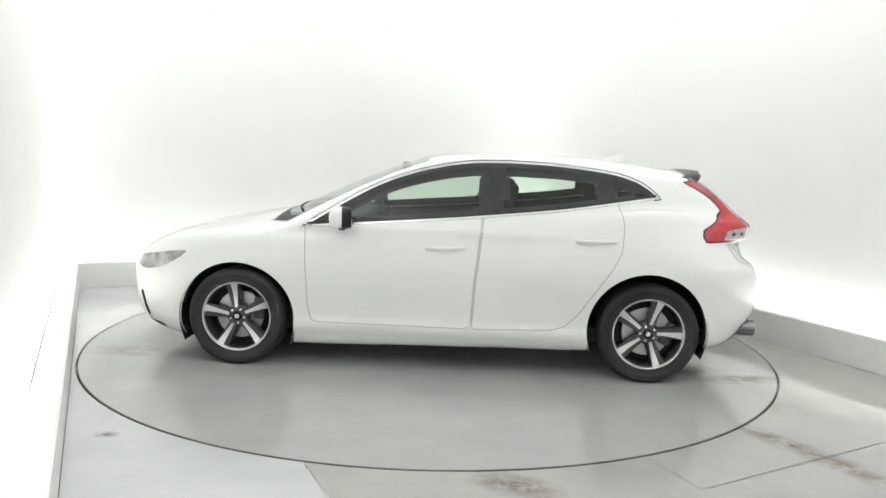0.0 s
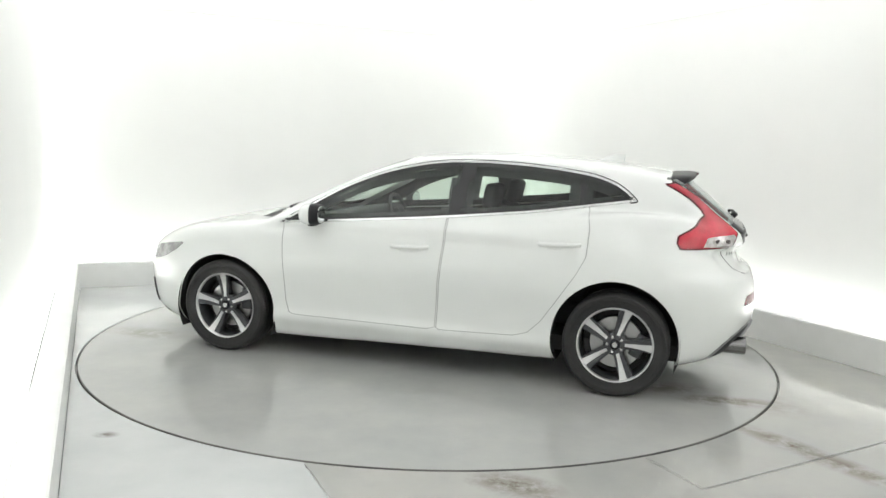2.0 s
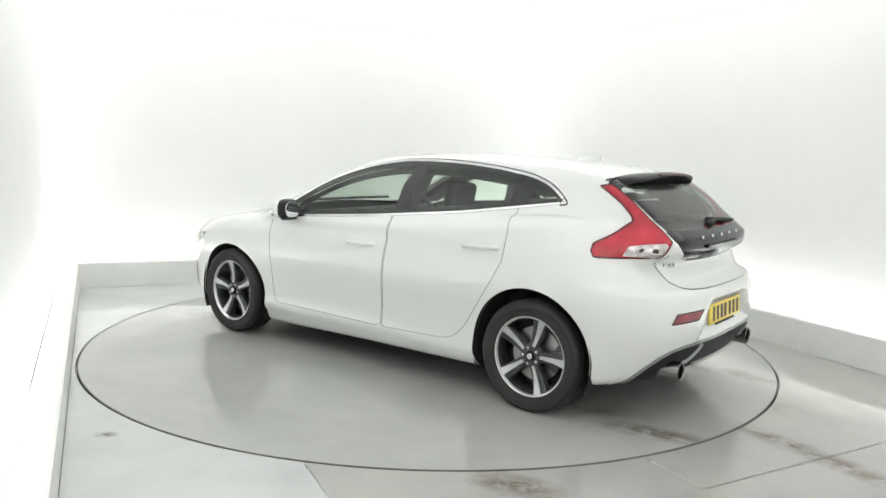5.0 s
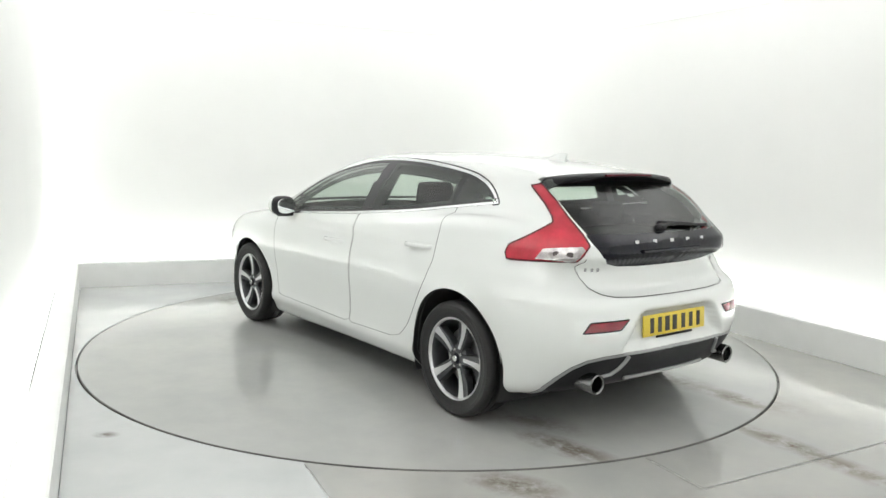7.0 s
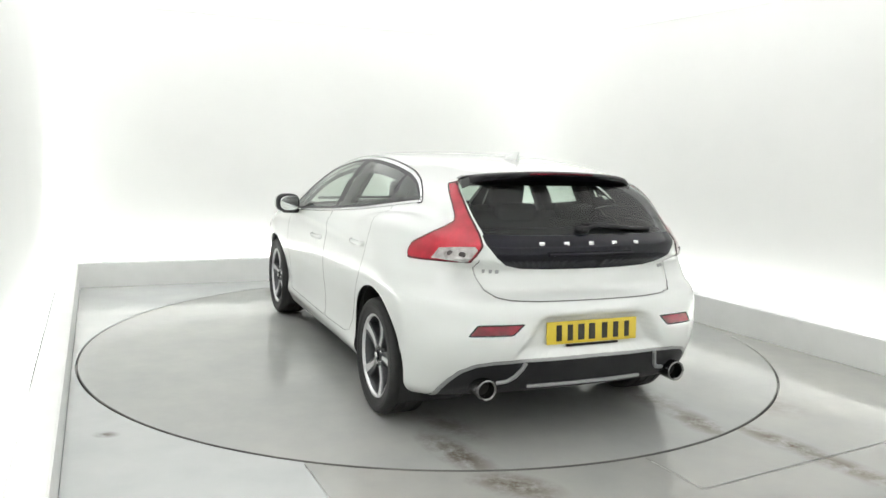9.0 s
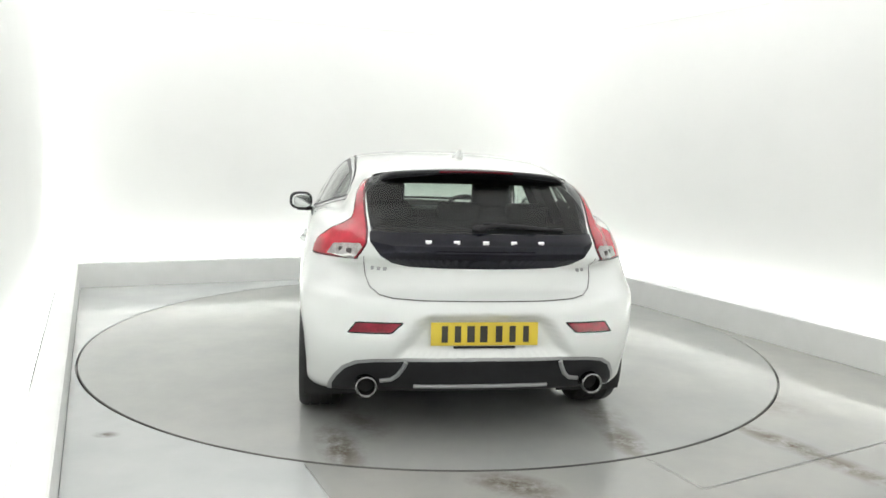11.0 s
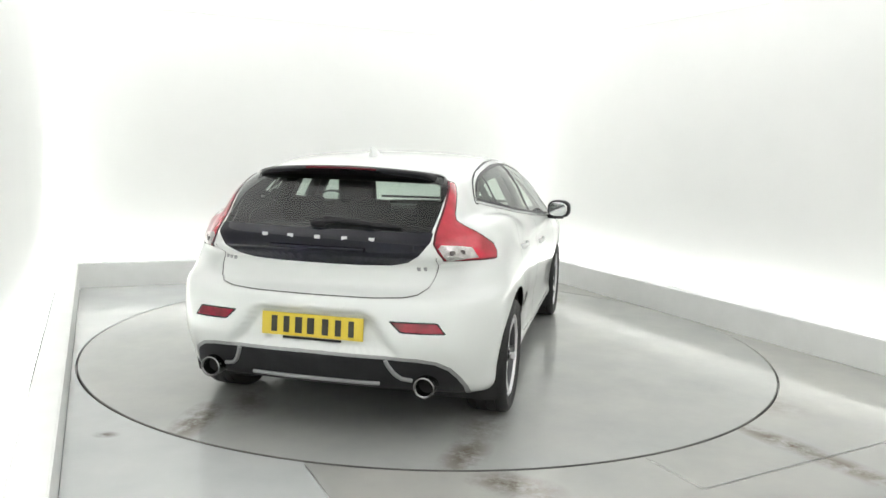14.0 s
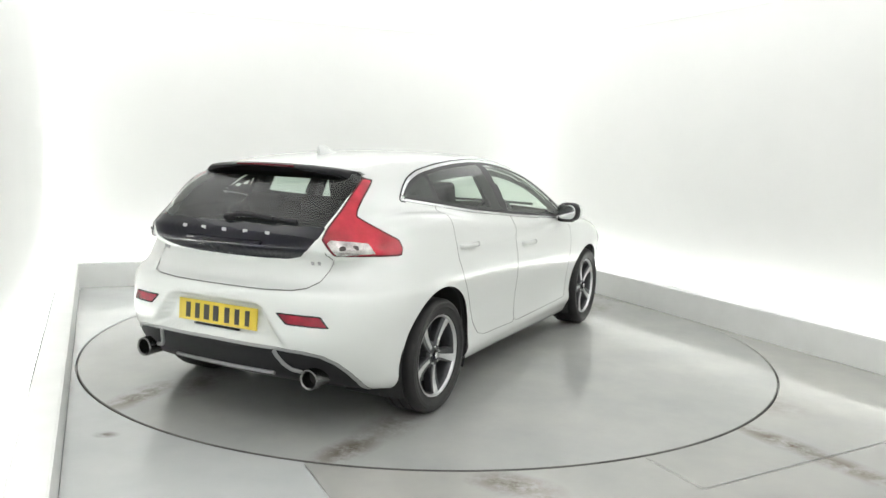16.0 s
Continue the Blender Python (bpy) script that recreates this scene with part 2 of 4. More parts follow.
def inset(poly, d):
    """Moves a polygon's sides inwards by d (outwards where negative)."""
    n = len(poly)
    area = sum(poly[i][0] * poly[(i + 1) % n][1] - poly[(i + 1) % n][0] * poly[i][1] for i in range(n))
    s = 1 if area > 0 else -1
    out = []
    for i in range(n):
        p, c, q = (Vector(poly[j % n]) for j in (i - 1, i, i + 1))
        a, b = (c - p).normalized(), (q - c).normalized()
        na, nb = Vector((-a.y, a.x)) * s, Vector((-b.y, b.x)) * s
        m = (na + nb).normalized()
        out.append(tuple(c + m * d / max(0.4, m.dot(na))))
    return out


# ================= the room =================
def offset_line(p, q, d):
    (x1, y1), (x2, y2) = p, q
    l = math.hypot(x2 - x1, y2 - y1)
    nx, ny = (y2 - y1) / l, -(x2 - x1) / l
    return (x1 + nx * d, y1 + ny * d), (x2 + nx * d, y2 + ny * d)


def ring(d):
    """The room's plan, d outside the kerb's foot."""
    lines = [offset_line(CORNERS[i], CORNERS[(i + 1) % 4], d) for i in range(4)]
    return [cross_lines(*lines[i - 1], *lines[i]) for i in range(4)]


FOOT, KERB_OUT, WALL_IN, WALL_OUT = ring(0), ring(KERB_W), ring(KERB_W + TROUGH), ring(KERB_W + TROUGH + 0.15)
WALL_NAMES = ["wall_front", "wall_right", "wall_back", "wall_left"]
for i in range(4):
    j = (i + 1) % 4
    w = prism([WALL_IN[i], WALL_IN[j], WALL_OUT[j], WALL_OUT[i]], -0.1, CEIL_Z + 0.15)
    thing(WALL_NAMES[i], w, wall_mat, "plain white studio wall lit from a cove at its foot", "wall", "structure", False)
    k = prism([FOOT[i], FOOT[j], KERB_OUT[j], KERB_OUT[i]], -0.29, KERB_H)
    bmesh.ops.bevel(k, geom=[e for e in k.edges if abs(e.verts[0].co.z - KERB_H) < 1e-4 and abs(e.verts[1].co.z - KERB_H) < 1e-4], offset=0.008, segments=2, affect="EDGES")
    thing("kerb", k, kerb_mat, "low white painted kerb hiding the cove lighting", "kerb", "structure")
    a0, a1 = Vector(KERB_OUT[i]), Vector(KERB_OUT[j])
    b0, b1 = Vector(WALL_IN[i]), Vector(WALL_IN[j])
    quad = [a0.lerp(b0, 0.2), a1.lerp(b1, 0.2), a1.lerp(b1, 0.75), a0.lerp(b0, 0.75)]
    cen = sum(quad, Vector((0, 0))) / 4
    quad = [cen + (p - cen) * 0.97 if n < 2 else cen + (p - cen) * 0.97 for n, p in enumerate(quad)]
    thing("light_strip", prism([tuple(p) for p in quad], 0.0, 0.05), led, "glowing white light strip in the cove behind the kerb", "light strip", smooth=False)["group"] = "light strips in the cove"
# grey strip added to draw the line of the left kerb's outer edge
strip = [Vector(p).lerp(Vector(q), f) for ring_d in (ring(KERB_W - 0.004), ring(KERB_W + 0.001)) for p, q in ((ring_d[3], ring_d[0]),) for f in (0.14, 0.47)]
thing("kerb_edge", prism([tuple(strip[k]) for k in (0, 1, 3, 2)], KERB_H - 0.02, KERB_H + 0.002), strip_mat, "thin grey strip drawn along part of the left kerb's outer top edge", "trim", "structure", False)
tr = ring(KERB_W + TROUGH)
thing("trough_floor", prism(tr, -0.09, -0.03), ceil_mat, "white floor of the cove behind the kerb", "floor", "structure", False)

# rounded corner between the back and right walls
def corner_fill(i, r):
    c = Vector(WALL_IN[i])
    a = (Vector(WALL_IN[i - 1]) - c).normalized()
    b = (Vector(WALL_IN[(i + 1) % 4]) - c).normalized()
    half = a.angle(b) / 2
    o = c + (a + b).normalized() * (r / math.sin(half))
    p0, p1 = c + a * (r / math.tan(half)) - o, c + b * (r / math.tan(half)) - o
    a0, a1 = math.atan2(p0.y, p0.x), math.atan2(p1.y, p1.x)
    d = (a1 - a0 + math.pi) % (2 * math.pi) - math.pi
    pts = [(o.x + r * math.cos(a0 + d * k / 24), o.y + r * math.sin(a0 + d * k / 24)) for k in range(25)]
    out = c + (c - o).normalized() * 0.1
    return prism(pts + [tuple(c + b * 0.7 + (c - o).normalized() * 0.02), tuple(out), tuple(c + a * 0.7 + (c - o).normalized() * 0.02)], 0.0, CEIL_Z - 0.035)


thing("wall_corner", corner_fill(2, 0.6), wall_mat, "rounded white corner between the studio walls", "wall", "structure")

# floor sheet with a round hole for the turntable, and joints cut through it
EDGE = ring(-0.004)


def floor_sheet():
    seg = 256
    bm = bmesh.new()
    rings = []
    for r in (RADIUS, RADIUS + 0.004):
        rings.append([bm.verts.new((CX + r * math.cos(2 * math.pi * i / seg), CY + r * math.sin(2 * math.pi * i / seg), 0 if r > RADIUS else -0.004)) for i in range(seg)])
    outer = []
    for i in range(seg):
        a = 2 * math.pi * i / seg
        d = Vector((math.cos(a), math.sin(a)))
        best = 1e9
        for k in range(4):
            p, q = Vector(EDGE[k]), Vector(EDGE[(k + 1) % 4])
            e = q - p
            den = d.x * e.y - d.y * e.x
            if abs(den) > 1e-9:
                w = p - Vector((CX, CY))
                s = (w.x * e.y - w.y * e.x) / den
                if s > 0:
                    best = min(best, s)
        outer.append(bm.verts.new((CX + d.x * max(best, RADIUS + 0.01), CY + d.y * max(best, RADIUS + 0.01), 0)))
    rings.append(outer)
    low = [bm.verts.new((v.co.x, v.co.y, -0.05)) for v in rings[0]]
    for r0, r1 in ((low, rings[0]), (rings[0], rings[1]), (rings[1], rings[2])):
        for i in range(seg):
            j = (i + 1) % seg
            bm.faces.new((r0[i], r1[i], r1[j], r0[j]))
    # joints: (point, direction, from, to)
    for (px, py), (dx, dy), s0, s1, wide in JOINTS:
        d = Vector((dx, dy, 0)).normalized()
        n = Vector((-d.y, d.x, 0))
        o = Vector((px, py, 0))

        def near(f):
            return any(s0 - 0.3 < (v.co - o).dot(d) < s1 + 0.3 for v in f.verts)
        for off in (-wide, wide):
            fs = [f for f in bm.faces if near(f)]
            geom = list({e for f in fs for e in f.edges} | {v for f in fs for v in f.verts}) + fs
            bmesh.ops.bisect_plane(bm, geom=geom, plane_co=o + n * off, plane_no=n)
        for s in (s0, s1):
            fs = [f for f in bm.faces if near(f)]
            geom = list({e for f in fs for e in f.edges} | {v for f in fs for v in f.verts}) + fs
            bmesh.ops.bisect_plane(bm, geom=geom, plane_co=o + d * s, plane_no=d)
        kill = [f for f in bm.faces if abs((f.calc_center_median() - o).dot(n)) < wide and s0 < (f.calc_center_median() - o).dot(d) < s1]
        bmesh.ops.delete(bm, geom=kill, context="FACES")
    (px, py), (dx, dy) = JOINTS[2][0], JOINTS[2][1]
    for f in bm.faces:
        c = f.calc_center_median()
        if (c.x - CX) * dx + (c.y - CY) * dy < 0:
            f.material_index = int((c.x - CX) * dy - (c.y - CY) * dx > 0)
        else:
            f.material_index = int((c.x - px) * dy - (c.y - py) * dx > 0)
    return bm


JOINTS = [((1.18, 3.27), (1.17, 0.65), 0.0, 3.6, 0.003), ((1.00, 3.62), (0.18, -0.35), 0.0, 0.39, 0.002), ((-0.60, 3.40), (0.16, -0.33), 0.0, 3.3, 0.0016)]
thing("floor", floor_sheet(), [floor_mat, slab_glare_mat], "glossy pale grey resin floor with brown stains and joints", "floor", "structure")
thing("pit", prism(ring(0.05), -0.3, -0.06), pit_mat, "dark pit under the floor and turntable", "pit", "structure", False)

disc = lathe([(0.0, -0.045), (RADIUS - 0.010, -0.045), (RADIUS - 0.007, -0.004), (RADIUS - 0.011, 0.0), (1.2, 0.0), (0.0, 0.0)], "z", 256)
turntable = thing("turntable", disc, disc_mat, "round glossy pale grey turntable set flush in the floor", "turntable")
# added ring whose dark colour stands in for the shaded gap
part("gap_shade_ring", lathe([(RADIUS - 0.014, 0.0012), (RADIUS - 0.011, 0.0016), (RADIUS - 0.006, -0.002), (RADIUS - 0.0065, -0.04)], "z", 256), gap_shade_mat, turntable, "thin dark ring painted as the shade in the gap round the turntable")
turntable.matrix_basis = pose(CX, CY, 0, 0, 0, turn_angle(0))

# luminous ceiling along the walls, with an added fill panel in the middle
ceil = prism(ring(KERB_W + TROUGH + 0.02), CEIL_Z, CEIL_Z + 0.1)
thing("ceiling", ceil, ceil_mat, "white studio ceiling", "ceiling", "structure", False)
LIT_OUT, LIT_IN = ring(KERB_W + TROUGH - 0.03), ring(KERB_W + TROUGH - 1.5)
for i in range(4):
    j = (i + 1) % 4
    lit = prism([LIT_OUT[i], LIT_OUT[j], LIT_IN[j], LIT_IN[i]], CEIL_Z - 0.03, CEIL_Z - 0.004)
    thing("ceiling_light", lit, emit, "luminous white ceiling panel along the wall", "ceiling light", smooth=False)["group"] = "luminous ceiling panels"
# fill light only: unseen glowing panel added to brighten car and floor
thing("ceiling_light", prism(ring(KERB_W + TROUGH - 1.53), CEIL_Z - 0.03, CEIL_Z - 0.004), fill_mid, "dimmer glowing fill panel added out of view in the middle of the ceiling", "ceiling light", smooth=False)

# ================= the car: body shape =================
# x forward from the middle of the wheelbase, y to its left, z up
AXLE, TRACK, WHEEL_R = 1.3235, 0.775, 0.317
plan_w = curve([(-2.2, 0.83), (-1.9, 0.862), (-1.6, 0.885), (-1.25, 0.897), (-0.6, 0.884), (0.3, 0.882), (0.9, 0.885), (1.3, 0.895), (1.7, 0.872), (2.0, 0.835), (2.3, 0.78)])
side_in = curve([(0.1, -0.10), (0.2, -0.055), (0.27, -0.022), (0.34, -0.028), (0.48, -0.022), (0.62, -0.004), (0.72, 0.0), (0.82, -0.010), (0.92, -0.03), (1.05, -0.06), (1.3, -0.12)])
deck_z = curve([(2.35, 0.66), (2.15, 0.735), (1.9, 0.80), (1.6, 0.852), (1.25, 0.897), (0.9, 0.918), (0.5, 0.945), (0.0, 0.982), (-0.4, 1.018), (-0.8, 1.052), (-1.1, 1.09), (-1.4, 1.105), (-1.7, 1.09), (-2.1, 1.05)])
bonnet_up = curve([(2.3, 0.0), (1.9, 0.02), (1.5, 0.045), (1.0, 0.07), (0.7, 0.06), (0.3, 0.0), (-2.2, 0.0)])
nose_x = curve([(0.1, 2.08), (0.2, 2.16), (0.3, 2.225), (0.45, 2.25), (0.6, 2.245), (0.7, 2.215), (0.78, 2.15), (0.86, 2.05), (1.0, 1.8)])
tail_x = curve([(0.1, -1.93), (0.22, -1.995), (0.33, -2.065), (0.42, -2.115), (0.5, -2.14), (0.6, -2.138), (0.7, -2.118), (0.735, -2.098), (0.77, -2.045), (0.83, -2.012), (0.88, -1.996), (0.92, -2.002), (0.96, -2.020), (1.0, -2.038), (1.03, -2.040), (1.06, -2.012), (1.15, -1.92)])
sill_z = curve([(-2.2, 0.29), (-1.95, 0.26), (-1.7, 0.21), (-1.0, 0.172), (0.0, 0.150), (1.0, 0.130), (1.7, 0.155), (2.2, 0.22)])
roof_z = curve([(0.9, 1.18), (0.5, 1.325), (0.2, 1.385), (-0.1, 1.412), (-0.45, 1.421), (-0.9, 1.41), (-1.2, 1.389), (-1.5, 1.353), (-1.8, 1.31)])
cabin_w = curve([(1.2, 0.80), (0.8, 0.815), (0.0, 0.828), (-0.6, 0.820), (-1.0, 0.788), (-1.35, 0.730), (-1.7, 0.700), (-2.0, 0.60)])


def body_field(x, y, z):
    """Below zero inside the body."""
    y = np.abs(y)
    y2 = y * y
    recess = 0.056 / (1 + np.exp((y - 0.345 + (z - 0.57) * 0.7) * 120)) / (1 + np.exp((z - 0.66) * 130)) / (1 + np.exp((0.485 - z) * 110))
    waist = np.clip((-1.15 - x) / 0.5, 0, 1.3) * np.clip((z - 0.70) / 0.25, 0, 1.2)
    side = y - (plan_w(x) + side_in(z) - 0.040 * waist * waist)
    top = z - (deck_z(x) + bonnet_up(x) * (1 - (y / 0.82) ** 2))
    front = x - (nose_x(z) - 0.30 * y2 - 0.28 * y2 * y2)
    corner = 0.057 * np.exp(-((y - 0.62) / 0.09) ** 2)
    back = (tail_x(z) + recess + 0.10 * y2 + 0.34 * y2 * y2 + corner * np.clip((z - 0.74) / 0.12, 0, 1)) - x
    low = sill_z(x) - z
    f = smax(side, top, 0.10)
    f = smax(f, front, 0.22)
    f = smax(f, back, 0.20)
    f = smax(f, low, 0.06)
    gs = y - (cabin_w(x) - 0.50 * (z - 1.0) - 0.45 * np.maximum(z - 1.15, 0) ** 2)
    gt = z - (roof_z(x) - 0.085 * y2 - 0.16 * y2 * y2)
    zz = z - 0.97
    gf = x - (1.13 - 2.0 * zz - 0.62 * zz * zz - 0.30 * y2)
    gb = (-2.000 + np.maximum(z - 1.04, -0.04) * 1.24 + 0.10 * y2 + corner * np.clip((1.25 - z) / 0.15, 0, 1)) - x
    gl = 0.90 - z
    g = smax(gs, gt, 0.10)
    g = smax(g, gf * 0.45, 0.05)
    g = smax(g, gb * 0.7, 0.07)
    g = smax(g, gl, 0.05)
    return -smax(-f, -g, 0.035)


def body_shell():
    """The left half of the body's skin: rays from a spine meet the field."""
    spine_z = 0.70
    xs = [-1.55 + 0.0333 * i for i in range(100)]
    caps = 42
    angs = np.radians(np.concatenate([np.linspace(-90, -45, 12, endpoint=False), np.linspace(-45, -22, 22, endpoint=False), np.linspace(-22, 50, 56, endpoint=False), np.linspace(50, 90, 22)]))
    origin, way = [], []
    for k in range(caps, 0, -1):
        al = math.pi / 2 * k / caps
        for a in angs:
            origin.append((xs[0], 0, spine_z))
            way.append((-math.sin(al), math.cos(al) * math.cos(a), math.cos(al) * math.sin(a)))
    for x in xs:
        for a in angs:
            origin.append((x, 0, spine_z))
            way.append((0, math.cos(a), math.sin(a)))
    for k in range(1, caps + 1):
        al = math.pi / 2 * k / caps
        for a in angs:
            origin.append((xs[-1], 0, spine_z))
            way.append((math.sin(al), math.cos(al) * math.cos(a), math.cos(al) * math.sin(a)))
    o, w = np.array(origin), np.array(way)
    lo, hi = np.zeros(len(o)), np.full(len(o), 1.6)
    for _ in range(40):
        mid = (lo + hi) / 2
        p = o + w * mid[:, None]
        ins = body_field(p[:, 0], p[:, 1], p[:, 2]) < 0
        lo, hi = np.where(ins, mid, lo), np.where(ins, hi, mid)
    p = o + w * hi[:, None]
    n = len(angs)
    m = len(p) // n
    bm = bmesh.new()
    vs = [bm.verts.new(c) for c in p]
    for i in range(m - 1):
        for k in range(n - 1):
            bm.faces.new((vs[i * n + k], vs[i * n + k + 1], vs[(i + 1) * n + k + 1], vs[(i + 1) * n + k]))
    bmesh.ops.remove_doubles(bm, verts=bm.verts, dist=1e-4)
    bmesh.ops.recalc_face_normals(bm, faces=bm.faces)
    c = max(bm.verts, key=lambda v: v.co.y)
    if c.normal.y < 0:
        bmesh.ops.reverse_faces(bm, faces=bm.faces)
    return bm


R2 = math.sqrt(0.5)
# three ways to look at the skin: from the side, from behind, and from the rear corner
VIEWS = {"side": (lambda x, y, z: (x, z), Vector((1, 0, 0)), lambda x, y, z: y > 0.3),
         "rear": (lambda x, y, z: (y, z), Vector((0, 1, 0)), lambda x, y, z: x < -1.4),
         "corner": (lambda x, y, z: ((-x - y) * R2, z), Vector((-R2, -R2, 0)), lambda x, y, z: (x < -1.3) & (y > 0.35)),
         "nose": (lambda x, y, z: (y, z), Vector((0, 1, 0)), lambda x, y, z: x > 0.0),
         "frontcorner": (lambda x, y, z: ((x - y) * R2, z), Vector((R2, -R2, 0)), lambda x, y, z: (x > 1.2) & (y > 0.3)),
         "top": (lambda x, y, z: (x, y), None, lambda x, y, z: z > 0.6)}


def cut_skin(bm, view, poly):
    """Cuts the outline of poly, seen that way, into the skin."""
    flat, u_dir, ok = VIEWS[view]
    us, vs = [p[0] for p in poly], [p[1] for p in poly]
    faces = list(bm.faces)
    mid = np.array([f.calc_center_median() for f in faces])
    fu, fv = flat(*mid.T)
    near = (fu > min(us) - 0.09) & (fu < max(us) + 0.09) & (fv > min(vs) - 0.09) & (fv < max(vs) + 0.09) & ok(*mid.T)
    cand = [faces[k] for k in np.nonzero(near)[0]]
    for i in range(len(poly)):
        (u1, v1), (u2, v2) = poly[i], poly[(i + 1) % len(poly)]
        du, dv = u2 - u1, v2 - v1
        l = math.hypot(du, dv)
        if l < 1e-6:
            continue
        hit = []
        for f in cand:
            q = [flat(*v.co) for v in f.verts]
            if max(a for a, b in q) < min(u1, u2) or min(a for a, b in q) > max(u1, u2) or max(b for a, b in q) < min(v1, v2) or min(b for a, b in q) > max(v1, v2):
                continue
            s = [(a - u1) * dv - (b - v1) * du for a, b in q]
            if min(s) < -1e-7 and max(s) > 1e-7:
                hit.append(f)
        if not hit:
            continue
        second = Vector((0, 1, 0)) if u_dir is None else Vector((0, 0, 1))
        first = Vector((1, 0, 0)) if u_dir is None else u_dir
        co = first * u1 + second * v1
        no = first * (dv / l) - second * (du / l)
        geom = hit + list({e for f in hit for e in f.edges}) + list({v for f in hit for v in f.verts})
        keep = set(hit)
        ret = bmesh.ops.bisect_plane(bm, geom=geom, dist=1e-6, plane_co=co, plane_no=no)
        fresh = {g for g in ret["geom"] if isinstance(g, bmesh.types.BMFace)}
        cand = list({f for f in cand if f.is_valid} | fresh)


def arc(cx, cz, r, a0, a1, n):
    return [(cx + r * math.cos(radians(a0 + (a1 - a0) * i / n)), cz + r * math.sin(radians(a0 + (a1 - a0) * i / n))) for i in range(n + 1)]


ARCH_F = arc(1.327, 0.300, 0.376, -40, 220, 40) + [(1.02, -0.1), (1.63, -0.1)]
ARCH_R = arc(-1.312, 0.325, 0.376, -40, 220, 40) + [(-1.62, -0.1), (-1.0, -0.1)]
DLO = chaikin([(0.93, 0.912), (0.90, 0.928), (0.64, 1.092), (0.48, 1.182), (0.32, 1.252), (0.15, 1.306), (-0.03, 1.345), (-0.19, 1.365), (-0.43, 1.370), (-0.67, 1.362), (-0.91, 1.342),
               (-1.12, 1.312), (-1.25, 1.270), (-1.33, 1.220), (-1.395, 1.160), (-1.36, 1.155), (-1.11, 1.118), (-0.77, 1.066), (-0.41, 1.028), (-0.06, 0.992), (0.52, 0.945)], 2, 0.2)
DLO_SEAL = inset(DLO, 0.014)
DLO_GLASS = inset(DLO, 0.030)
DLO_INNER = inset(DLO, 0.066)
DOOR_F = chaikin([(0.885, 0.93), (0.875, 0.64), (0.865, 0.40), (0.84, 0.315), (0.80, 0.30), (-0.195, 0.295), (-0.212, 0.61), (-0.24, 0.86), (-0.25, 1.02), (-0.30, 1.20), (-0.34, 1.36), (0.10, 1.29), (0.60, 1.06)], 1, 0.05)
DOOR_R = chaikin([(-0.20, 0.295), (-0.70, 0.31), (-0.79, 0.335), (-0.87, 0.41), (-0.97, 0.56), (-1.075, 0.72), (-1.13, 0.83), (-1.14, 1.0), (-1.10, 1.20), (-1.05, 1.31), (-0.35, 1.36), (-0.306, 1.20), (-0.256, 1.02), (-0.246, 0.86), (-0.218, 0.61)], 1, 0.05)
# outline of a tail lamp, seen from the rear corner: (across, height)
LAMP = chaikin([(0.688, 1.270), (0.752, 1.283), (0.830, 1.205), (0.896, 1.125), (0.972, 1.045), (1.006, 0.996), (0.975, 0.945), (0.940, 0.910), (0.780, 0.906), (0.592, 0.903),
                (0.580, 0.940), (0.598, 0.982), (0.690, 1.030), (0.762, 1.068), (0.812, 1.098), (0.806, 1.124), (0.770, 1.180)], 1, 0.10)
LAMP_RED = inset(LAMP, 0.009)
LAMP_CLEAR = [(0.735, 0.919), (0.772, 0.970), (0.860, 0.980), (0.964, 0.990), (0.980, 0.974), (0.954, 0.938), (0.930, 0.919)]
GLASS_REAR = [(-0.1, 1.045), (0.30, 1.045), (0.54, 1.048), (0.552, 1.13), (0.558, 1.22), (0.555, 1.31), (-0.1, 1.33)]
PANEL_REAR = [(-0.1, 1.045), (0.30, 1.045), (0.54, 1.048), (0.548, 1.042), (0.548, 1.01)] + chaikin([(0.545, 1.0), (0.50, 0.94), (0.44, 0.90), (0.36, 0.882), (0.20, 0.876)], 0) + [(-0.1, 0.874)]
GATE_LOW = [(-0.1, 0.738), (0.30, 0.740), (0.44, 0.746), (0.50, 0.757), (0.54, 0.785), (0.56, 0.83), (0.572, 0.93)]
GATE_SEAM = GATE_LOW + [(u + (0.005 if v > 0.775 else 0.003), v - (0.0055 if v < 0.8 else 0.0)) for u, v in reversed(GATE_LOW)]
REFLECTOR = chaikin([(0.386, 0.640), (0.610, 0.634), (0.652, 0.576), (0.445, 0.584)], 1, 0.06)
REFLECTOR_RED = inset(REFLECTOR, 0.0065)
DIFFUSER = [(-0.1, 0.455), (0.38, 0.452), (0.52, 0.443), (0.60, 0.428), (0.655, 0.395), (0.69, 0.345), (0.715, 0.29), (0.72, 0.10), (-0.1, 0.10)]
DIFF_EDGE = [(-0.1, 0.470), (0.38, 0.467), (0.526, 0.458), (0.612, 0.441), (0.671, 0.404), (0.708, 0.348), (0.734, 0.29), (0.75, 0.10), (-0.1, 0.10)]
SCREEN = [(-0.1, 0.99), (0.62, 0.965), (0.725, 0.985), (0.70, 1.09), (0.655, 1.20), (0.60, 1.30), (0.55, 1.352), (0.30, 1.385), (-0.1, 1.392)]
COWL = [(-0.1, 0.955), (0.66, 0.93), (0.76, 0.94), (0.725, 0.985), (0.62, 0.965), (-0.1, 0.99)]
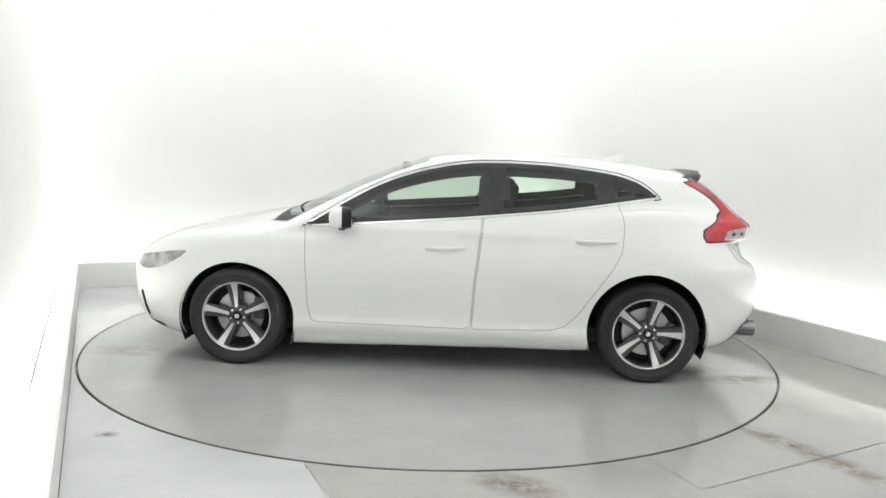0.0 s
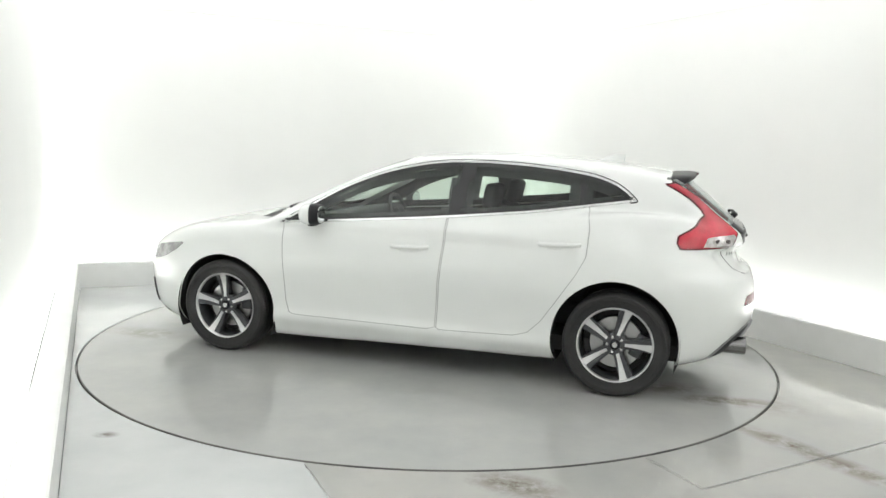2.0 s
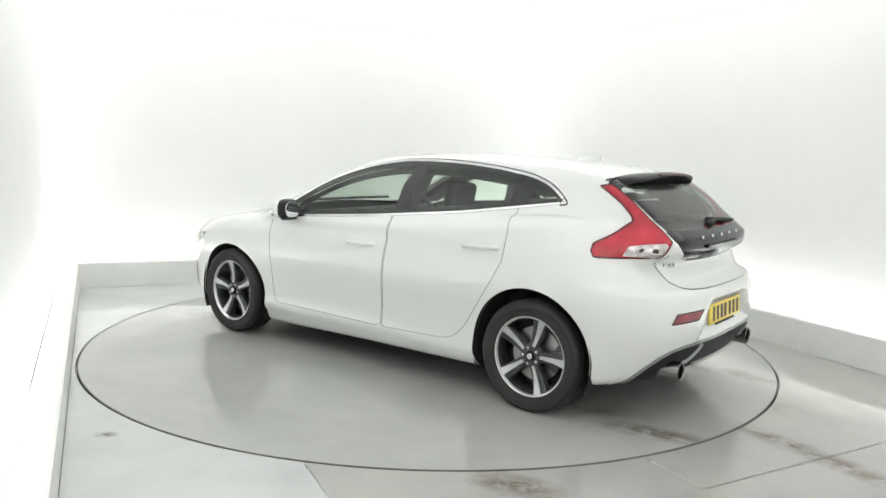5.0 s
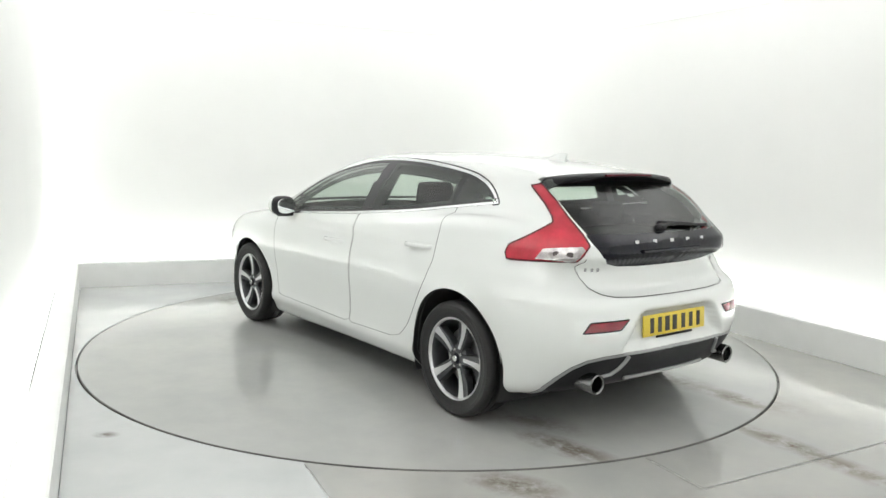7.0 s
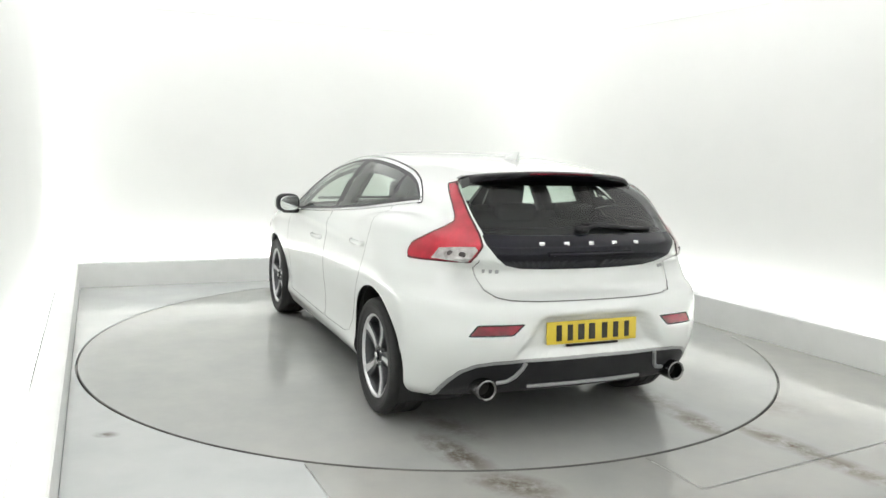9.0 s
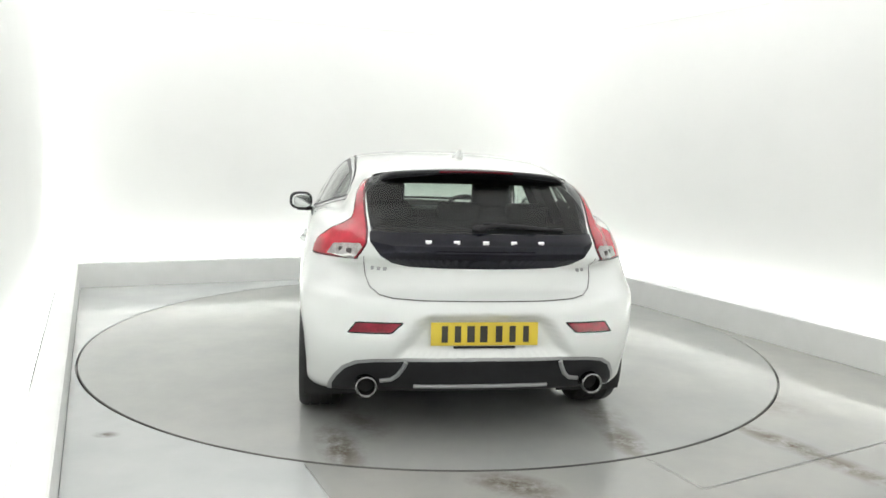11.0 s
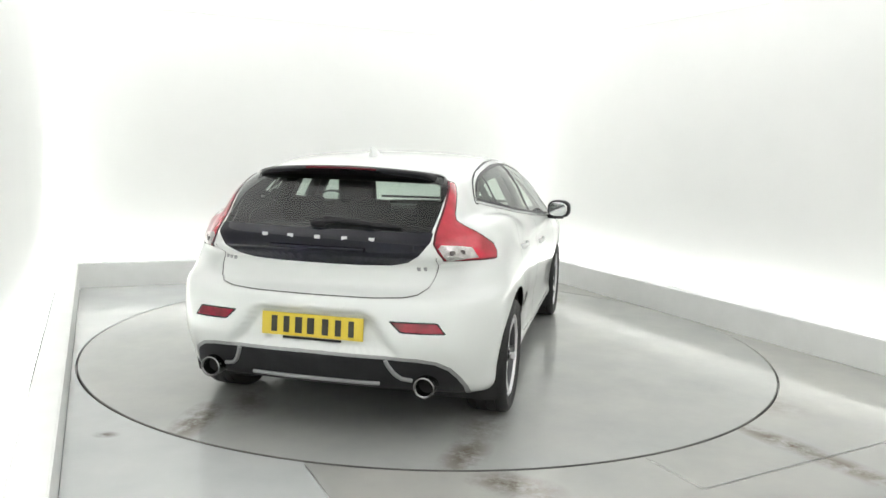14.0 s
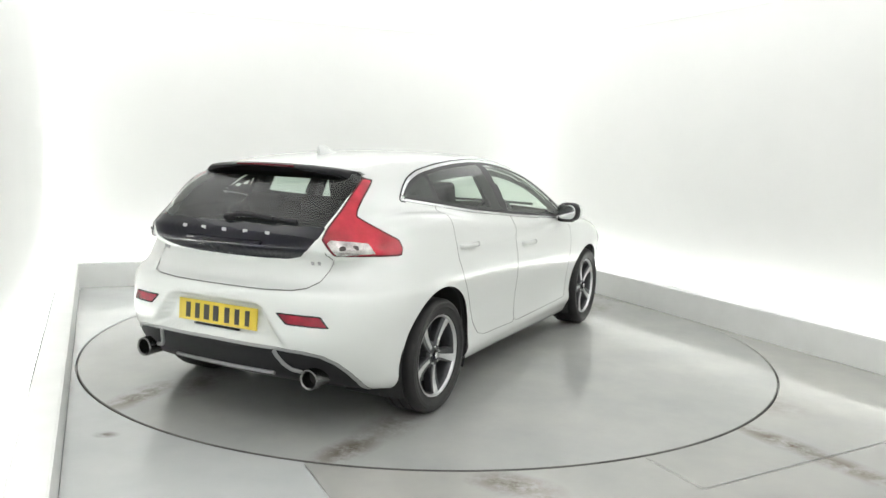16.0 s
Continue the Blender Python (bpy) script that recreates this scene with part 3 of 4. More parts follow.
HEADLAMP = chaikin([((x - y) * R2, z) for x, y, z in [(1.60, 0.84, 0.742), (1.76, 0.80, 0.720), (1.98, 0.68, 0.68), (2.08, 0.54, 0.655), (2.08, 0.57, 0.60), (1.95, 0.71, 0.585), (1.82, 0.79, 0.615), (1.68, 0.83, 0.68)]], 1, 0.2)

skin = body_shell()
for view, poly in (("side", ARCH_F), ("side", ARCH_R), ("side", inset(DLO, -0.007)), ("side", DLO), ("side", DLO_SEAL), ("side", DLO_GLASS), ("side", DLO_INNER), ("side", DOOR_F), ("side", inset(DOOR_F, 0.0045)), ("side", DOOR_R), ("side", inset(DOOR_R, 0.0045)),
                   ("corner", LAMP), ("corner", LAMP_RED), ("corner", LAMP_CLEAR), ("rear", GLASS_REAR), ("rear", PANEL_REAR), ("rear", GATE_SEAM), ("rear", REFLECTOR), ("rear", REFLECTOR_RED), ("rear", DIFFUSER), ("rear", DIFF_EDGE),
                   ("nose", SCREEN), ("nose", COWL), ("frontcorner", HEADLAMP)):
    cut_skin(skin, view, poly)
skin.normal_update()
skin.verts.index_update()
SK_V = np.array([v.co for v in skin.verts])
SK_N = np.array([v.normal for v in skin.verts])
SK_F = [[v.index for v in f.verts] for f in skin.faces]
SK_C = np.array([f.calc_center_median() for f in skin.faces])
SK_FN = np.array([f.normal for f in skin.faces])
skin.free()
cx_, cy_, cz_ = SK_C.T


def in_view(view, poly):
    flat, _, ok = VIEWS[view]
    u, v = flat(cx_, cy_, cz_)
    return inside(poly, u, v) & ok(cx_, cy_, cz_)


m_arch = (in_view("side", ARCH_F) | in_view("side", ARCH_R)) & (cy_ > 0.5)
m_dlo = in_view("side", DLO) & (SK_FN[:, 1] > 0.4)
m_seal = in_view("side", DLO_SEAL) & m_dlo
m_glass = in_view("side", DLO_GLASS) & m_dlo
m_door_f, m_door_r = in_view("side", DOOR_F) & (SK_FN[:, 1] > 0.2), in_view("side", DOOR_R) & (SK_FN[:, 1] > 0.2)
m_door_f_in, m_door_r_in = in_view("side", inset(DOOR_F, 0.0045)) & m_door_f, in_view("side", inset(DOOR_R, 0.0045)) & m_door_r
m_lamp = in_view("corner", LAMP)
m_red = in_view("corner", LAMP_RED) & m_lamp
m_clear = in_view("corner", LAMP_CLEAR) & m_lamp
rearward = (SK_FN[:, 0] < -0.15) & (cx_ < -1.5)
m_rglass = in_view("rear", GLASS_REAR) & rearward
m_rpanel = in_view("rear", PANEL_REAR) & rearward
m_gate_seam = in_view("rear", GATE_SEAM) & rearward
m_refl = in_view("rear", REFLECTOR) & rearward
m_diff = in_view("rear", DIFFUSER) & (cx_ < -1.75)
m_diff_edge = in_view("rear", DIFF_EDGE) & (cx_ < -1.75)
m_screen = in_view("nose", SCREEN) & (SK_FN[:, 0] > 0.15) & (cx_ < 1.2) & (cz_ > 0.96)
m_cowl = in_view("nose", COWL) & (cx_ > 0.75) & (cx_ < 1.16) & (cz_ > 0.93)
m_head = in_view("frontcorner", HEADLAMP)
m_under = (SK_FN[:, 2] < -0.88) & (cz_ < 0.30)

m_frame = m_glass & (~in_view("side", DLO_INNER) | inside([(-0.17, 0.9), (-0.35, 0.9), (-0.45, 1.4), (-0.25, 1.4)], cx_, cz_) | inside([(-0.99, 0.9), (-1.12, 0.9), (-1.12, 1.4), (-0.99, 1.4)], cx_, cz_))

region = np.full(len(SK_C), "body", dtype=object)


def mark(mask, name):
    region[mask & (region == "body")] = name


mark(m_arch, "none")
pillar_b = inside([(-0.215, 0.9), (-0.30, 0.9), (-0.40, 1.4), (-0.30, 1.4)], cx_, cz_)
pillar_c = inside([(-1.045, 0.9), (-1.085, 0.9), (-1.085, 1.4), (-1.045, 1.4)], cx_, cz_)
pillar_m = inside([(0.60, 0.85), (0.63, 0.85), (0.63, 1.4), (0.60, 1.4)], cx_, cz_)
mark(m_glass & ~pillar_b & ~pillar_c & ~pillar_m & (cx_ > -0.31), "glass_f")
mark(m_glass & ~pillar_b & ~pillar_c & ~pillar_m & (cx_ < -1.06), "glass_q")
mark(m_glass & ~pillar_b & ~pillar_c & ~pillar_m, "glass_r")
mark(m_seal, "pillar")
mark(m_dlo, "trim")
mark(in_view("side", inset(DLO, -0.007)) & (SK_FN[:, 1] > 0.3) & (cz_ > deck_z(cx_) + 0.045), "drip_gap")
mark(m_clear, "clear")
mark(m_red, "lamp")
mark(m_lamp, "lamp_rim")
mark(m_rglass, "rear_glass")
mark(m_rpanel, "rear_panel")
mark(m_gate_seam, "gap")
mark(in_view("rear", REFLECTOR_RED) & m_refl, "reflector")
mark(m_refl, "reflector_rim")
mark(m_diff, "diffuser")
mark(m_diff_edge, "diffuser_edge")
mark(m_screen, "screen")
mark(m_cowl, "cowl")
mark(m_head, "headlamp")
mark((cx_ > 1.85) & (cz_ < 0.225), "splitter")
mark(m_under, "under")
mark(m_door_f_in, "door_f")
mark(m_door_r_in, "door_r")
mark(m_door_f | m_door_r, "door_gap")
gate = inside([(-0.1, 0.738), (0.30, 0.740), (0.44, 0.746), (0.50, 0.757), (0.54, 0.785), (0.56, 0.83), (0.58, 0.95), (0.58, 1.4), (-0.1, 1.4)], cy_, cz_) & rearward
mark(gate, "tailgate")
mark((cz_ > 1.28) & (cx_ < 0.4), "roof")
mark((cx_ < -1.72) & (cz_ < 0.9), "bumper_rear")
mark((cz_ < 0.29) & (np.abs(cx_) < 1.0), "sill")
mark((cx_ > 1.70) & (cz_ < 0.66), "bumper_front")
mark((SK_FN[:, 2] > 0.8) & (cx_ > 0.9) & (cy_ < 0.66), "bonnet")


def skin_part(name, reg, mat, parent, label="", sides="both", lift=0.0, only=None):
    """The faces of a region as one mesh: both halves joined, or the left or right one."""
    pick = [f for f, r, k in zip(SK_F, region, region == region if only is None else only) if r in reg and k]
    used = sorted({i for f in pick for i in f})
    back = {i: k for k, i in enumerate(used)}
    v = SK_V[used] + SK_N[used] * lift
    nn = SK_N[used]
    f = [[back[i] for i in g] for g in pick]
    flip = np.array([1, -1, 1])
    if sides == "left":
        V, F, N = v, f, nn
    elif sides == "right":
        V, F, N = v * flip, [g[::-1] for g in f], nn * flip
    else:
        mid = np.abs(SK_V[used][:, 1]) < 1e-4
        twin = np.where(mid, np.arange(len(v)), np.cumsum(~mid) - 1 + len(v))
        V = np.concatenate([v, (v * flip)[~mid]])
        nn2 = nn.copy()
        nn2[mid, 1] = 0
        N = np.concatenate([nn2, (nn * flip)[~mid]])
        F = f + [[int(twin[i]) for i in g[::-1]] for g in f]
    me = bpy.data.meshes.new(name)
    me.from_pydata(V.tolist(), [], [list(map(int, g)) for g in F])
    me.materials.append(mat)
    me.shade_smooth()
    N = N / np.maximum(np.linalg.norm(N, axis=1, keepdims=True), 1e-9)
    me.normals_split_custom_set_from_vertices(N.tolist())
    ob = new(name, me)
    ob.parent = parent
    return tagged(ob, label)


car = tagged(new("car"), "white five-door hatchback with black tailgate panel, parked on the turntable", "car")
body = skin_part("body", ("body",), paint, car)
skin_part("roof", ("roof",), paint, car)
skin_part("bonnet", ("bonnet",), paint, car)
skin_part("rear_bumper", ("bumper_rear",), paint, car)
skin_part("front_bumper", ("bumper_front",), paint, car)
skin_part("front_splitter", ("splitter",), black_plastic, car, "black lower lip of the front bumper")
skin_part("tailgate", ("tailgate",), paint, car)
skin_part("tailgate_gap", ("gap",), gap_dark, car, "dark narrow gap under the tailgate", lift=-0.006)
skin_part("underbody", ("under",), under_black, car, "black underbody")
skin_part("windscreen", ("screen",), glass, car, "large raked windscreen")
skin_part("cowl", ("cowl",), black_plastic, car, "black plastic cowl under the windscreen")
rear_glass = skin_part("rear_window", ("rear_glass",), glass_rear, car, "dark tinted rear window")
skin_part("tailgate_panel", ("rear_panel",), black_gloss, car, "glossy black lower tailgate panel")
skin_part("diffuser", ("diffuser",), black_plastic, car, "black plastic rear diffuser")
skin_part("diffuser_trim", ("diffuser_edge",), silver, car, "silver trim round the diffuser", lift=0.003)
LAMPS = {}
for s in ("left", "right"):
    door = skin_part("front_door", ("door_f",), paint, car, sides=s)
    skin_part("window_pane", ("glass_f",), glass, door, "tinted door glass", s)
    skin_part("door_gap", ("door_gap",), gap_dark, car, "dark narrow gap round the doors", s, -0.004)
    rdoor = skin_part("rear_door", ("door_r",), paint, car, sides=s)
    skin_part("window_pane", ("glass_r",), glass, rdoor, "tinted door glass", s)
    skin_part("quarter_window", ("glass_q",), glass, car, "tinted rear quarter glass", s)
    skin_part("window_frame", ("pillar",), seal, car, "black window surround and pillars", s)
    skin_part("window_trim", ("trim",), satin, car, "satin metal strip round the windows", s, 0.003)
    skin_part("drip_channel", ("drip_gap",), seal, car, "thin black channel over the doors", s, -0.004)
    skin_part("sill", ("sill",), paint, car, sides=s)
    lamp = skin_part("tail_lamp", ("lamp",), lamp_red, car, "tall red tail lamp", s, 0.004)
    skin_part("lamp_rim", ("lamp_rim",), lamp_deep, lamp, "dark red outer edge of the lamp", s, 0.002)
    LAMPS[s] = lamp
    skin_part("reversing_lens", ("clear",), lamp_clear, lamp, "clear lower lens", s, 0.006)
    refl = skin_part("reflector", ("reflector",), lamp_dark, car, "dark red bumper reflector", s, 0.001)
    skin_part("reflector_rim", ("reflector_rim",), black_gloss, refl, "black edge of the reflector", s, 0.002)
    skin_part("headlamp", ("headlamp",), lamp_front, car, "clear headlamp", s, 0.003)
for o in car.children_recursive:
    if o.name.startswith(("window_pane", "windscreen", "rear_window", "quarter_window")):
        o.visible_shadow = False

# lining of the cabin
skin_part("headliner", ("roof",), headliner, car, "pale grey cabin headliner", lift=-0.03)
skin_part("cabin_lining", ("body", "door_f", "door_r", "sill", "tailgate"), trim_grey, car, "dark grey inner lining", lift=-0.04)
for s in ("left", "right"):
    skin_part("inner_window_frame", ("glass_f", "glass_r", "glass_q", "pillar"), trim_grey, car, "dark inner frame of the side windows", s, -0.045, m_frame | (region == "pillar"))
skin_part("pillar_lining", ("pillar", "trim"), trim_grey, car, "dark grey pillar lining", lift=-0.025)


def meet(origin, way):
    """Where a ray from inside leaves the body."""
    o, w = np.array(origin, float), np.array(way, float)
    lo, hi = 0.0, 1.6
    for _ in range(40):
        mid = (lo + hi) / 2
        p = o + w * mid
        lo, hi = (mid, hi) if body_field(p[0:1], p[1:2], p[2:3])[0] < 0 else (lo, mid)
    return o + w * hi


def rear_x(y, z):
    return float(meet((-1.3, y, z), (-1, 0, 0))[0])


def side_y(x, z):
    return float(meet((x, 0.2, z), (0, 1, 0))[1])


def top_z(x, y):
    return float(meet((x, y, 0.7), (0, 0, 1))[2])


def blob(sx, sy, sz, p=0.6, seg=28):
    """A rounded box: a sphere with squared-off axes."""
    bm = bmesh.new()
    bmesh.ops.create_uvsphere(bm, u_segments=seg, v_segments=seg // 2, radius=1)
    for v in bm.verts:
        v.co = Vector([math.copysign(abs(c) ** p, c) * s for c, s in zip(v.co, (sx, sy, sz))])
    return bm


# ---------- wheels ----------
def build_wheel():
    barrel = lathe([(0.221, -0.10), (0.207, -0.085), (0.200, -0.02), (0.207, 0.06), (0.217, 0.088), (0.225, 0.096), (0.228, 0.088), (0.228, -0.09)], "y", 64, True)
    wheel = part("wheel", barrel, alloy_dark, car, "five-spoke alloy wheel with bright machined faces")
    prof = [(0.223, -0.094), (0.252, -0.110), (0.290, -0.112), (0.306, -0.104), (0.315, -0.088)]
    for g in (-0.055, 0.0, 0.055):
        prof += [(0.317, g - 0.014), (0.317, g - 0.005), (0.310, g - 0.004), (0.310, g + 0.004), (0.317, g + 0.005), (0.317, g + 0.014)]
    prof += [(0.315, 0.088), (0.306, 0.104), (0.296, 0.110), (0.293, 0.1125), (0.272, 0.1115), (0.269, 0.109), (0.244, 0.106), (0.232, 0.104), (0.225, 0.094)]
    part("tyre", lathe(prof, "y", 72), rubber, wheel, "black low-profile tyre")
    part("rim_lip", lathe([(0.213, 0.086), (0.219, 0.0985), (0.2265, 0.1005), (0.2295, 0.094)], "y", 64), alloy, wheel, "bright machined rim edge")
    part("back_plate", lathe([(0.0, -0.03), (0.197, -0.03), (0.200, -0.05)], "y", 48), under_black, wheel, "black shield behind the brake")
    part("brake_disc", lathe([(0.075, 0.012), (0.155, 0.012), (0.157, 0.008), (0.157, -0.012), (0.075, -0.012)], "y", 48), steel, wheel, "steel brake disc")
    cal = box(0.075, 0.06, 0.15, pose(-0.135, 0.0, 0.03, 0, -8, 0), 0.012)
    part("brake_caliper", cal, alloy_dark, wheel)
    part("hub", lathe([(0.0, 0.082), (0.034, 0.082), (0.036, 0.076), (0.062, 0.070), (0.072, 0.060), (0.074, 0.0)], "y", 40), alloy_dark, wheel)
    part("hub_cap", lathe([(0.0, 0.092), (0.024, 0.090), (0.029, 0.086), (0.030, 0.078)], "y", 32), black_gloss, wheel, "round centre cap with a plain silver disc")
    part("cap_badge", lathe([(0.0, 0.0945), (0.015, 0.094), (0.017, 0.091)], "y", 24), chrome, wheel)
    nut = lathe([(0.0, 0.084), (0.008, 0.083), (0.0095, 0.078), (0.0095, 0.062)], "y", 12)
    # one spoke: a dark tapered body and a bright machined face on it
    def blade(w0, w1, y0, y1, depth, r0, r1, shift):
        rows = []
        n = 7
        for i in range(n):
            f = i / (n - 1)
            r = r0 + (r1 - r0) * f
            w = w0 + (w1 - w0) * f ** 1.4
            y = y0 + (y1 - y0) * f - 0.010 * math.sin(math.pi * f)
            s = shift * f
            rows.append([(-w + s, y - depth, r), (-w + s, y - 0.006, r), (-w * 0.86 + s, y, r), (w * 0.86 + s, y, r), (w + s, y - 0.006, r), (w + s, y - depth, r)])
        verts = [p for row in rows for p in row]
        faces = []
        for i in range(n - 1):
            for k in range(6):
                l = (k + 1) % 6
                faces.append((i * 6 + k, i * 6 + l, (i + 1) * 6 + l, (i + 1) * 6 + k))
        faces += [tuple(range(6)), tuple(range((n - 1) * 6, n * 6))]
        bm = from_arrays(verts, faces)
        bmesh.ops.recalc_face_normals(bm, faces=bm.faces)
        return bm
    spoke_me = finish("spoke", blade(0.027, 0.045, 0.076, 0.090, 0.050, 0.03, 0.220, 0.008), alloy_dark)
    face_me = finish("machined_face", blade(0.010, 0.025, 0.0785, 0.0935, 0.012, 0.058, 0.218, -0.008), alloy)
    nut_me = finish("wheel_nut", nut, chrome)
    for i in range(5):
        ob = new("spoke", spoke_me)
        ob.parent, ob.matrix_basis = wheel, pose(0, 0, 0, 0, 72 * i, 0)
        ob = new("machined_face", face_me)
        ob.parent, ob.matrix_basis = wheel, pose(0, 0, 0, 0, 72 * i, 0)
        ob = new("wheel_nut", nut_me)
        a = radians(72 * i + 36)
        ob.parent, ob.matrix_basis = wheel, pose(0.047 * math.sin(a), 0, 0.047 * math.cos(a))
    return wheel


wheel = build_wheel()
wheel.matrix_basis = pose(AXLE, TRACK + 0.004, WHEEL_R, 0, 7, 0)
copy_thing(wheel, pose(-AXLE, TRACK - 0.003, WHEEL_R, 0, -17, 0))
copy_thing(wheel, pose(AXLE, -TRACK - 0.004, WHEEL_R) @ pose(0, 0, 0, 0, 0, 180) @ pose(0, 0, 0, 0, 20, 0))
copy_thing(wheel, pose(-AXLE, -TRACK + 0.003, WHEEL_R) @ pose(0, 0, 0, 0, 0, 180) @ pose(0, 0, 0, 0, 40, 0))
for ax, az in ((1.327, 0.300), (-1.312, 0.325)):
    for s in (1, -1):
        verts, faces = [], []
        n = 32
        for i in range(n + 1):
            a = radians(-25 + 230 * i / n)
            for r, y in ((0.384, 0.855), (0.392, 0.80), (0.395, 0.50), (0.05, 0.50)):
                verts.append((ax + r * math.cos(a), y * s, az + r * math.sin(a)))
        for i in range(n):
            for k in range(3):
                faces.append((i * 4 + k, i * 4 + k + 1, i * 4 + k + 5, i * 4 + k + 4))
        part("arch_liner", from_arrays(verts, faces), under_black, car, "black wheel arch liner")
part("floor_pan", box(3.3, 1.5, 0.10, pose(-0.1, 0, 0.27), 0.02), under_black, car, "black floor pan")
for s in (1, -1):
    part("axle_beam", tube([(-AXLE, 0.1 * s, 0.28), (-AXLE, 0.66 * s, 0.30)], 0.035), under_black, car)

# ---------- rear details ----------
def spoiler_mesh():
    verts, faces = [], []
    n = 40
    for i in range(n + 1):
        y = -0.515 + 1.03 * i / n
        e = abs(y) / 0.515
        drop = 0.05 * max(0, e - 0.80) ** 2 * 25
        tx = -1.735 + 0.18 * y * y + 0.055 * e ** 8
        zt = 1.338 - 0.11 * y * y - 0.06 * y ** 4 - drop * 0.9
        fx = -1.545 + 0.03 * y * y
        fz = top_z(fx, y * 0.995) - 0.012
        verts += [(fx, y, fz), (fx - 0.05, y, top_z(fx - 0.04, y) + 0.003), (tx + 0.05, y, zt + 0.006), (tx + 0.008, y, zt), (tx, y, zt - 0.010), (tx + 0.004, y, zt - 0.010 - 0.024 * (0.25 + e * e) * (1 - e ** 6)),
                  (tx + 0.025, y, zt - 0.012 - 0.036 * (0.25 + e * e) * (1 - e ** 6)), (-1.63 + 0.10 * y * y, y, 1.265 - 0.02 * y * y)]
    m = 8
    for i in range(n):
        for k in range(m):
            l = (k + 1) % m
            faces.append((i * m + k, i * m + l, (i + 1) * m + l, (i + 1) * m + k))
    faces += [tuple(range(m)), tuple(range(n * m, (n + 1) * m))]
    bm = from_arrays(verts, faces)
    bmesh.ops.recalc_face_normals(bm, faces=bm.faces)
    return bm


spoiler = part("roof_spoiler", spoiler_mesh(), spoiler_black, car, "glossy black roof spoiler over the rear window", sharp=50)
bl = []
for i in range(13):
    y = -0.19 + 0.38 * i / 12
    bl.append((-1.737 + 0.18 * y * y, y, 1.333 - 0.11 * y * y))
part("brake_light", tube(bl, 0.007, 8), lamp_deep, spoiler, "slim red high-level brake light")

# plate, its bars, and the strip under it
px = min(rear_x(0, 0.57), rear_x(0.25, 0.57), rear_x(0, 0.62)) - 0.008
plate = part("number_plate", box(0.010, 0.520, 0.111, pose(px, 0, 0.580, 0, 4, 0), 0.003), plate_yellow, car, "yellow rear number plate with plain dark bars")
for y, w in ((0.194, 0.030), (0.131, 0.030), (0.068, 0.036), (0.006, 0.036), (-0.068, 0.032), (-0.134, 0.030), (-0.200, 0.028)):
    part("bar", box(0.002, w, 0.078, pose(px - 0.0063, y, 0.580, 0, 4, 0)), plate_dark, plate)
part("plate_lip", box(0.012, 0.30, 0.010, pose(px - 0.004, 0, 0.516), 0.002), black_plastic, car)

for s in (1, -1):
    ex = part("exhaust_tip", lathe([(0.040, 0.06), (0.040, -0.060), (0.046, -0.066), (0.052, -0.062), (0.053, -0.05), (0.050, 0.10)], "x", 40), tip_metal, car, "round chrome exhaust tip")
    ex.matrix_basis = pose(-2.008, 0.557 * s, 0.318)
    inner = part("bore", lathe([(0.0, 0.0), (0.041, 0.0), (0.041, -0.055)], "x", 32), under_black, ex)
    # silver legs of the diffuser
    pts = []
    for y, z in ((0.375, 0.448), (0.385, 0.42), (0.41, 0.375), (0.44, 0.348), (0.49, 0.338)):
        pts.append((rear_x(y, max(z, 0.30)) - 0.004, y * s, z))
    part("diffuser_leg", tube(pts, 0.011, 8), silver, car, "silver diffuser strut")
pts = [(rear_x(abs(y), 0.315) - 0.006, y, 0.312) for y in np.linspace(-0.33, 0.33, 15)]
part("diffuser_blade", tube(pts, 0.010, 8), silver, car, "silver lower edge of the diffuser")

# plain silver shapes of the maker's lettering and the model badges
for y in (0.275, 0.140, 0.0, -0.137, -0.272):
    part("badge_mark", box(0.004, 0.030, 0.018, pose(rear_x(y, 1.008) - 0.001, y, 1.008, 0, 12, 0), 0.0015), chrome, car, "small plain silver mark")
for y0, n in ((0.50, 3), (-0.50, 2)):
    for k in range(n):
        y = y0 + 0.028 * (k - (n - 1) / 2)
        part("badge_mark", box(0.004, 0.020, 0.018, pose(rear_x(y, 0.868) - 0.002, y, 0.868, 0, 0, 0), 0.002), silver, car, "small plain silver mark")
grip = [(rear_x(abs(y), 0.955) - 0.004, y, 0.958) for y in np.linspace(-0.24, 0.24, 13)]
part("tailgate_grip", tube(grip, 0.012, 8, 0.8), black_gloss, car, "black tailgate handle lip")

# bulbs and divider behind the clear lenses
for s, name in ((1, "left"), (-1, "right")):
    for u in (0.838, 0.905):
        p = meet((-(u + 1.15) * R2, (1.15 - u) * R2, 0.950), (-R2, R2, 0))
        bulb = blob(0.003, 0.017, 0.014, 0.8, 20)
        bulb.transform(pose(p[0] - 0.004, (p[1] + 0.004) * s, 0.950, 0, 0, -45 * s))
        part("bulb", bulb, bulb_mat, LAMPS[name], "small grey bulb in the clear lens")

# rear wiper
wp = [(rear_x(abs(y), z) - 0.030, y, z) for y, z in ((0.03, 1.070), (-0.06, 1.085), (-0.16, 1.082), (-0.26, 1.075))]
wiper = part("rear_wiper", tube(wp, 0.011, 8), black_plastic, car, "black rear wiper")
part("wiper_blade", tube([(rear_x(abs(y), z) - 0.014, y, z) for y, z in ((0.0, 1.092), (-0.13, 1.084), (-0.26, 1.072), (-0.40, 1.066))], 0.009, 8), black_plastic, wiper)
